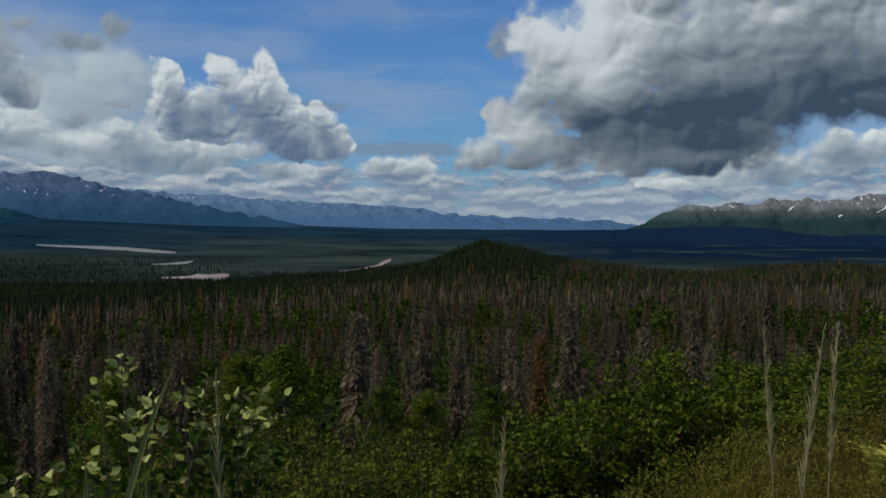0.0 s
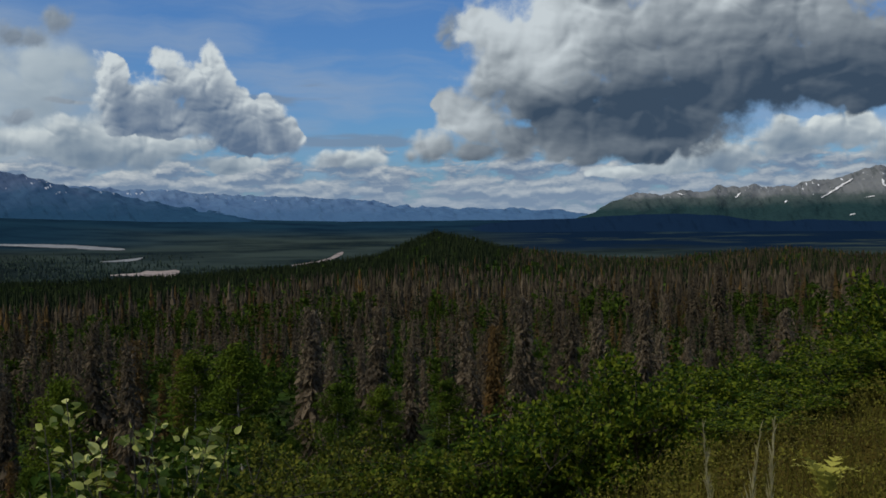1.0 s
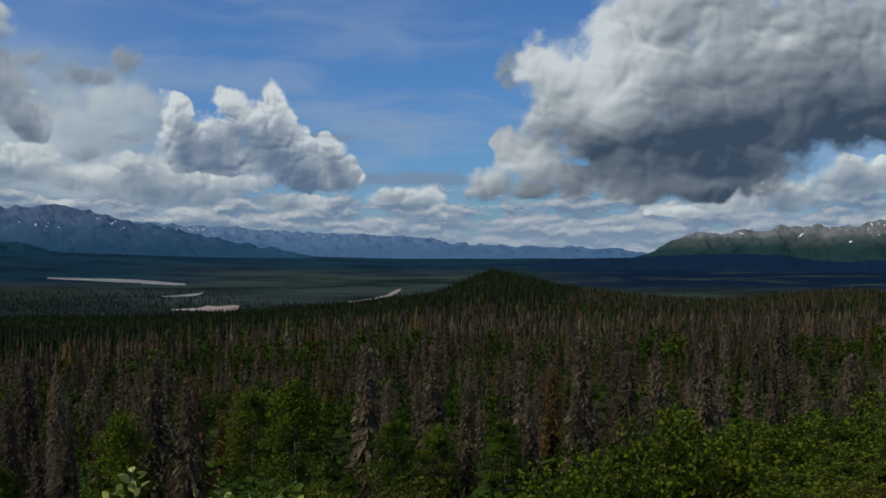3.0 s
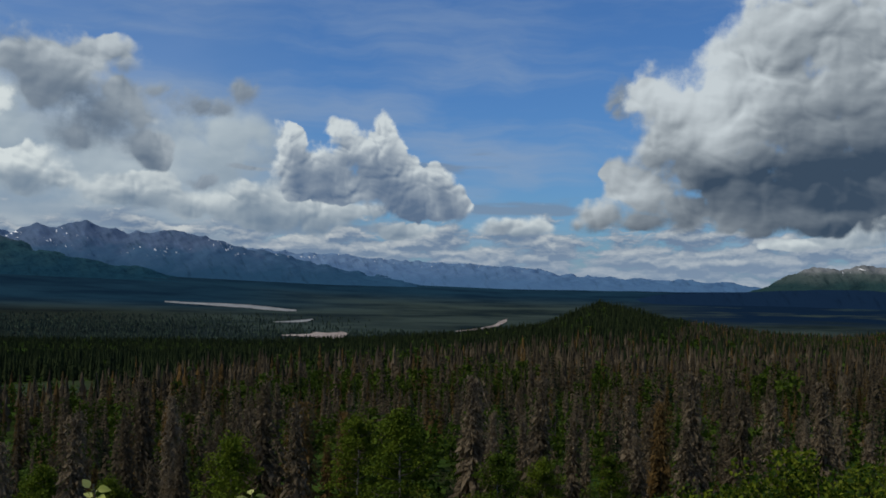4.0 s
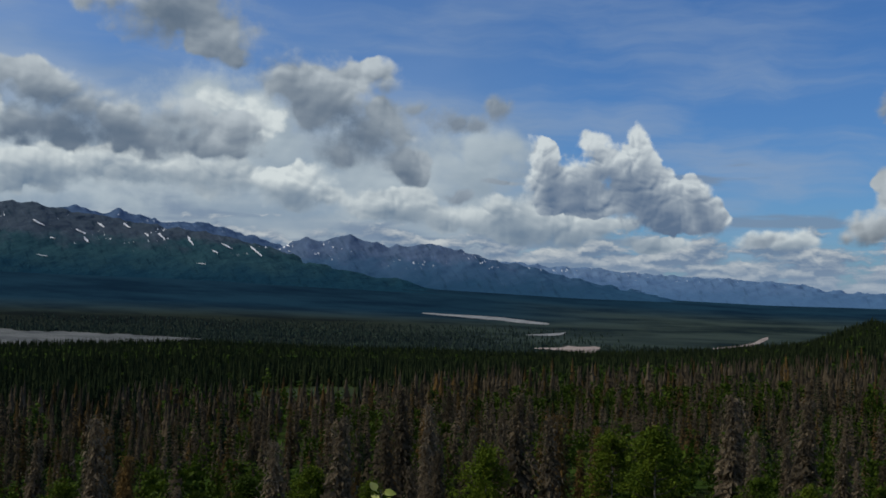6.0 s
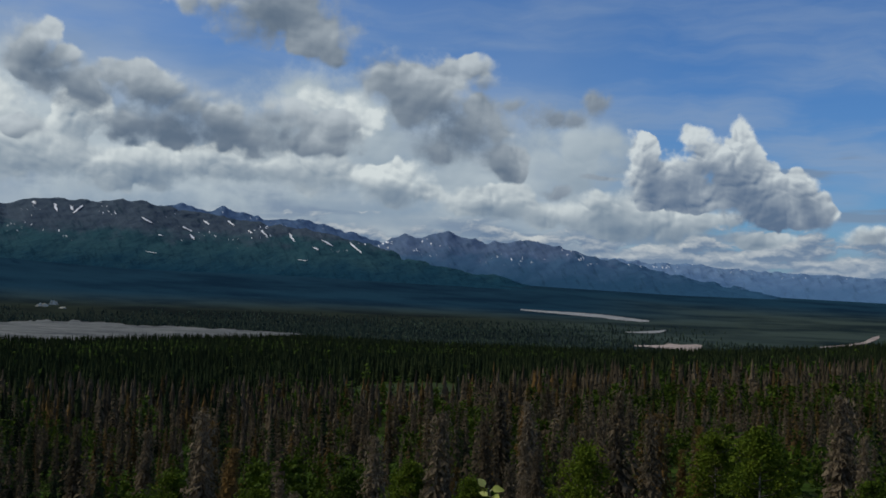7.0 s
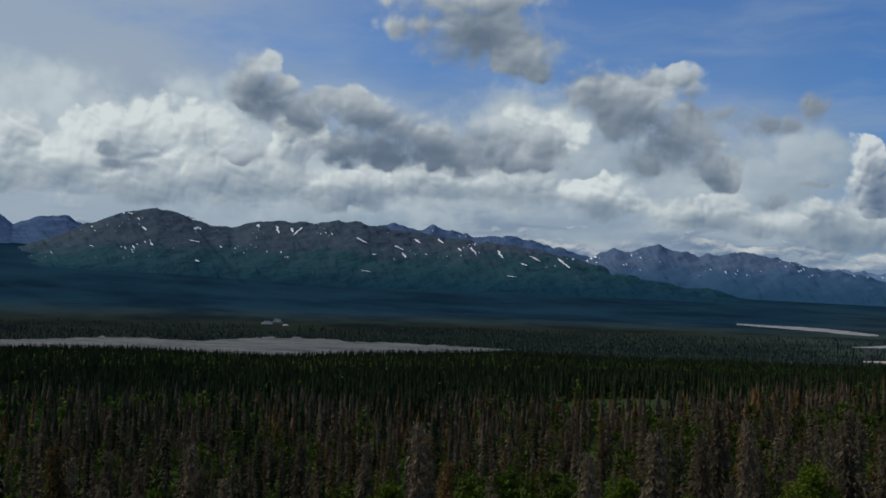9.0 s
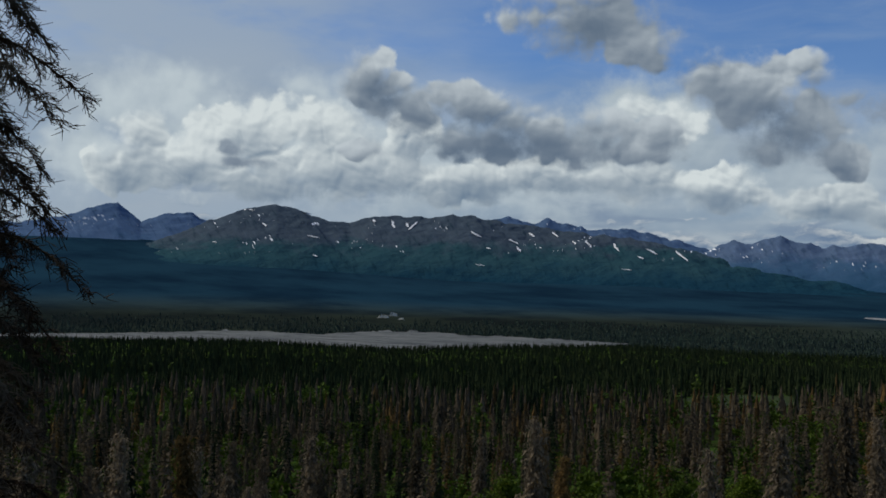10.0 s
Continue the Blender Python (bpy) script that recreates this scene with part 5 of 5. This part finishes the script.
def make_sapling():
    g = np.random.default_rng(43)
    az0, r0 = -14.5, 4.35
    base = Vector(spot(az0, r0))
    ob = tagged(new("poplar_sapling"), "young poplar with pale upturned leaves below the viewpoint", "sapling")
    ob.matrix_basis = Matrix.Translation(base)
    shapes = [poplar_leaf(700 + i, 0.052) for i in range(5)]
    leaves = [mesh_of("poplar_leaf", *shape, POPLAR_LEAF, True) for shape in shapes]
    pale = [mesh_of("poplar_leaf", *poplar_leaf(710 + i, 0.060), POPLAR_PALE, True) for i in range(4)]
    # shoots end at these places: azimuth, distance, elevation seen from the first eye
    shoots = ((-17.3, 4.25, -6.7), (-14.0, 4.3, -8.3), (-12.75, 4.3, -7.9), (-9.9, 4.35, -8.7), (-9.0, 4.4, -9.3), (-15.6, 4.2, -9.3), (-18.4, 4.3, -8.1),
              (-16.6, 4.1, -10.6), (-11.4, 4.3, -9.0), (-20.9, 4.0, -12.3), (-19.2, 4.2, -11.2), (-13.5, 4.4, -10.6), (-25.4, 4.3, -6.2), (-22.5, 4.2, -12.6), (-11.0, 4.5, -11.0), (-15.0, 4.5, -12.0), (-17.6, 4.35, -9.4), (-16.2, 4.45, -8.9), (-13.1, 4.25, -9.5), (-12.0, 4.4, -10.2), (-18.2, 4.4, -12.4), (-10.4, 4.45, -9.9), (-13.8, 4.3, -12.2))
    for a, d, e in shoots:
        tip = Vector((d * math.sin(radians(a)), d * math.cos(radians(a)), d * math.tan(radians(e)))) - base
        foot = Vector((g.normal(0, 0.10), g.normal(0, 0.10), 0)) if abs(a + 15) < 7 else Vector((tip.x * 0.8, tip.y * 0.8, float(ground_z(d, a)) - base.z))
        s = np.linspace(0, 1, 7)[:, None]
        path = np.array(foot) * (1 - s) + np.array(tip) * s
        path[:, :2] += (np.sin(s * 3.14) * g.normal(0, 0.05, 2))
        stem = part("shoot", mesh_of("sapling_shoot", *tube(path, np.linspace(0.008, 0.002, 7), 5), BARK, True), ob)
        for i in range(13):
            u = 1 - 0.07 * g.random()
            at = Vector([np.interp(u, s[:, 0], path[:, k]) for k in range(3)])
            leaf = part("leaf", pale[g.integers(4)] if g.random() < 0.62 else leaves[g.integers(5)], stem)
            turn, k = i * 2.4 + g.uniform(-0.4, 0.4), g.uniform(0.55, 1.05)
            out = Vector((math.cos(turn), math.sin(turn), g.uniform(-0.3, 0.5))) * g.uniform(0.008, 0.035)
            leaf.matrix_basis = Matrix.LocRotScale(at + out, Euler((g.normal(0, 0.8), g.uniform(-1.1, 0.4), turn)), (k, k, k))
        pieces = []
        for i in range(58):
            u = 0.95 - 0.62 * g.random() ** 0.8
            at = Vector([np.interp(u, s[:, 0], path[:, k]) for k in range(3)])
            turn, k = i * 2.4 + g.uniform(-0.4, 0.4), g.uniform(0.6, 1.15)
            out = Vector((math.cos(turn), math.sin(turn), g.uniform(-0.2, 0.4))) * g.uniform(0.02, 0.13)
            m = np.array(Matrix.LocRotScale(at + out, Euler((g.normal(0, 0.8), g.uniform(-0.4, 1.0), turn)), (k, k, k)))
            v, f = shapes[g.integers(5)]
            pieces.append((v @ m[:3, :3].T + m[:3, 3], f))
        tagged(part("foliage", mesh_of("sapling_foliage", *join(pieces), POPLAR_LEAF, True), stem), kind="stuff")


make_sapling()


# ---- grasses by the camera ----
def make_grass(az, d, arch, el1, lean, head, mat, label, seed, width):
    """A stalk from the ground up to el1, with a feathery head."""
    g = np.random.default_rng(seed)
    tip = Vector((d * math.sin(radians(az)), d * math.cos(radians(az)), d * math.tan(radians(el1))))
    foot = Vector(spot(az + lean, d))
    ob = tagged(new("grass_stalk"), label, "grass", group="grasses by the path")
    ob.matrix_basis = Matrix.Translation(foot)
    s = 1 - (1 - np.linspace(0, 1, 12)[:, None]) ** 2
    end = np.array(tip - foot)
    path = end * s
    path[:, :2] = end[:2] * (s ** arch)
    if head:
        part("stalk", mesh_of("grass_stalk", *tube(path, np.linspace(width, width * 0.4, 12), 4), mat, True), ob)
        pieces = []
        for i in range(90):
            u = 1 - head * g.random() ** 0.8
            c = np.array([np.interp(u, s[:, 0], path[:, k]) for k in range(3)])
            turn, size = i * 2.4, (0.014 + 0.045 * g.random()) * min(1.0, 0.35 + (1 - u) / head)
            side = np.array([math.cos(turn), math.sin(turn), 0.0]) * g.uniform(0.10, 0.32)
            m, q = c + (side * 0.5 + [0, 0, 0.55]) * size, c + (side + [0, 0, 0.95]) * size
            e = np.array([math.cos(radians(az)), -math.sin(radians(az)), 0]) * 0.0004
            pieces.append((np.stack([c - e, c + e, m + 1.8 * e, m - 1.8 * e, q]), np.array([[0, 1, 2], [0, 2, 3], [3, 2, 4]])))
        part("seed_head", mesh_of("grass_seed_head", *join(pieces), mat), ob)
    else:
        w = np.array([math.cos(radians(az)), -math.sin(radians(az)), 0]) * width
        taper = np.clip((1 - s) * 9, 0.06, 1) ** 0.7
        v = np.concatenate([path - w * taper, path + [0, 0.3 * width, 0], path + w * taper])
        f = [(i, i + 1, 12 + i + 1, 12 + i) for i in range(11)] + [(12 + i, 12 + i + 1, 24 + i + 1, 24 + i) for i in range(11)]
        part("blade", mesh_of("grass_blade", v, np.array(f), mat, True), ob)


make_grass(20.9, 1.75, 3.0, -5.0, -0.8, 0.19, STRAW, "tall dry grass stalk with a feathery seed head", 1, 0.0014)
make_grass(20.2, 1.70, 2.2, -5.4, -2.4, 0.22, STRAW, "tall dry grass stalk with a feathery seed head", 2, 0.0016)
make_grass(17.2, 1.80, 2.2, -5.6, 1.3, 0.20, STRAW, "tall dry grass stalk with a feathery seed head", 3, 0.0014)
make_grass(3.5, 1.6, 3.0, -10.3, -1.0, 0.24, STRAW, "tall dry grass stalk with a feathery seed head", 4, 0.0010)
make_grass(-12.4, 1.5, 3.0, -7.9, 0.5, 0.22, STRAW, "tall dry grass stalk with a feathery seed head", 5, 0.0014)
make_grass(-14.3, 1.30, 6.0, -6.9, -4.6, 0, BLADE, "long green arching blade of grass", 6, 0.0042)
make_grass(-19.1, 1.25, 3.0, -12.4, -0.2, 0, BLADE, "long green upright blade of grass", 7, 0.0065)
make_grass(-16.1, 1.4, 3.0, -12.5, 0.4, 0, BLADE, "long green upright blade of grass", 8, 0.004)


# ---- the dead spruce at the edge of the clearing ----
def make_near_spruce(az, r, top):
    g = np.random.default_rng(53)
    base = Vector(spot(az, r))
    h = top - base.z
    ob = tagged(new("dead_spruce"), "dead spruce with drooping bare lichen-hung branches", "tree")
    ob.matrix_basis = Matrix.Translation(base)
    zs = np.linspace(0, h, 10)
    part("trunk", mesh_of("dead_spruce_trunk", *tube(np.stack([0.05 * np.sin(zs), 0.05 * np.cos(zs * 0.8), zs], -1), np.linspace(0.13, 0.02, 10), 8), BARK, True), ob)
    for i in range(128):
        u = (i + 0.5) / 128
        z = h * (0.05 + 0.94 * u)
        a = i * 2.399 + g.uniform(-0.3, 0.3)
        length = (0.55 + 0.80 * (1 - u)) * g.uniform(0.6, 1.15)
        out, side = np.array([math.cos(a), math.sin(a), 0]), np.array([-math.sin(a), math.cos(a), 0])
        s = np.linspace(0, 1, 8)[:, None]
        lift, drop = g.uniform(0.12, 0.30) * length, g.uniform(0.65, 1.1) * length
        path = out * length * s + np.array([0, 0, 1]) * (lift * s - drop * s ** 1.8) + np.cumsum(g.normal(0, 0.012, (8, 3)), 0) + [0, 0, z]
        pieces = [tube(path, np.linspace(0.016, 0.004, 8), 4)]
        for _ in range(int(42 + 36 * length)):
            q = g.uniform(0.12, 1.0)
            c = np.array([np.interp(q, s[:, 0], path[:, k]) for k in range(3)])
            size = g.uniform(0.10, 0.30) * (1.15 - 0.5 * q)
            way = out * g.uniform(0.1, 0.9) + side * g.normal(0, 0.8) + np.array([0, 0, -g.uniform(0.1, 1.0)])
            way /= np.linalg.norm(way)
            e = c + way * size
            m = (c + e) / 2 + np.array([0, 0, 0.15 * size])
            pieces.append(tube(np.stack([c, m, e]), [0.0055, 0.0045, 0.0025], 3))
            for _ in range(4):
                t = g.uniform(0.3, 1.0)
                b = c + (e - c) * t
                k = b + (way * 0.5 + g.normal(0, 0.6, 3)) * 0.06
                pieces.append(tube(np.stack([b, k]), [0.0042, 0.0022], 3))
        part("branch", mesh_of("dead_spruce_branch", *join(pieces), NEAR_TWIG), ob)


make_near_spruce(-69.7, 9.0, 5.4)
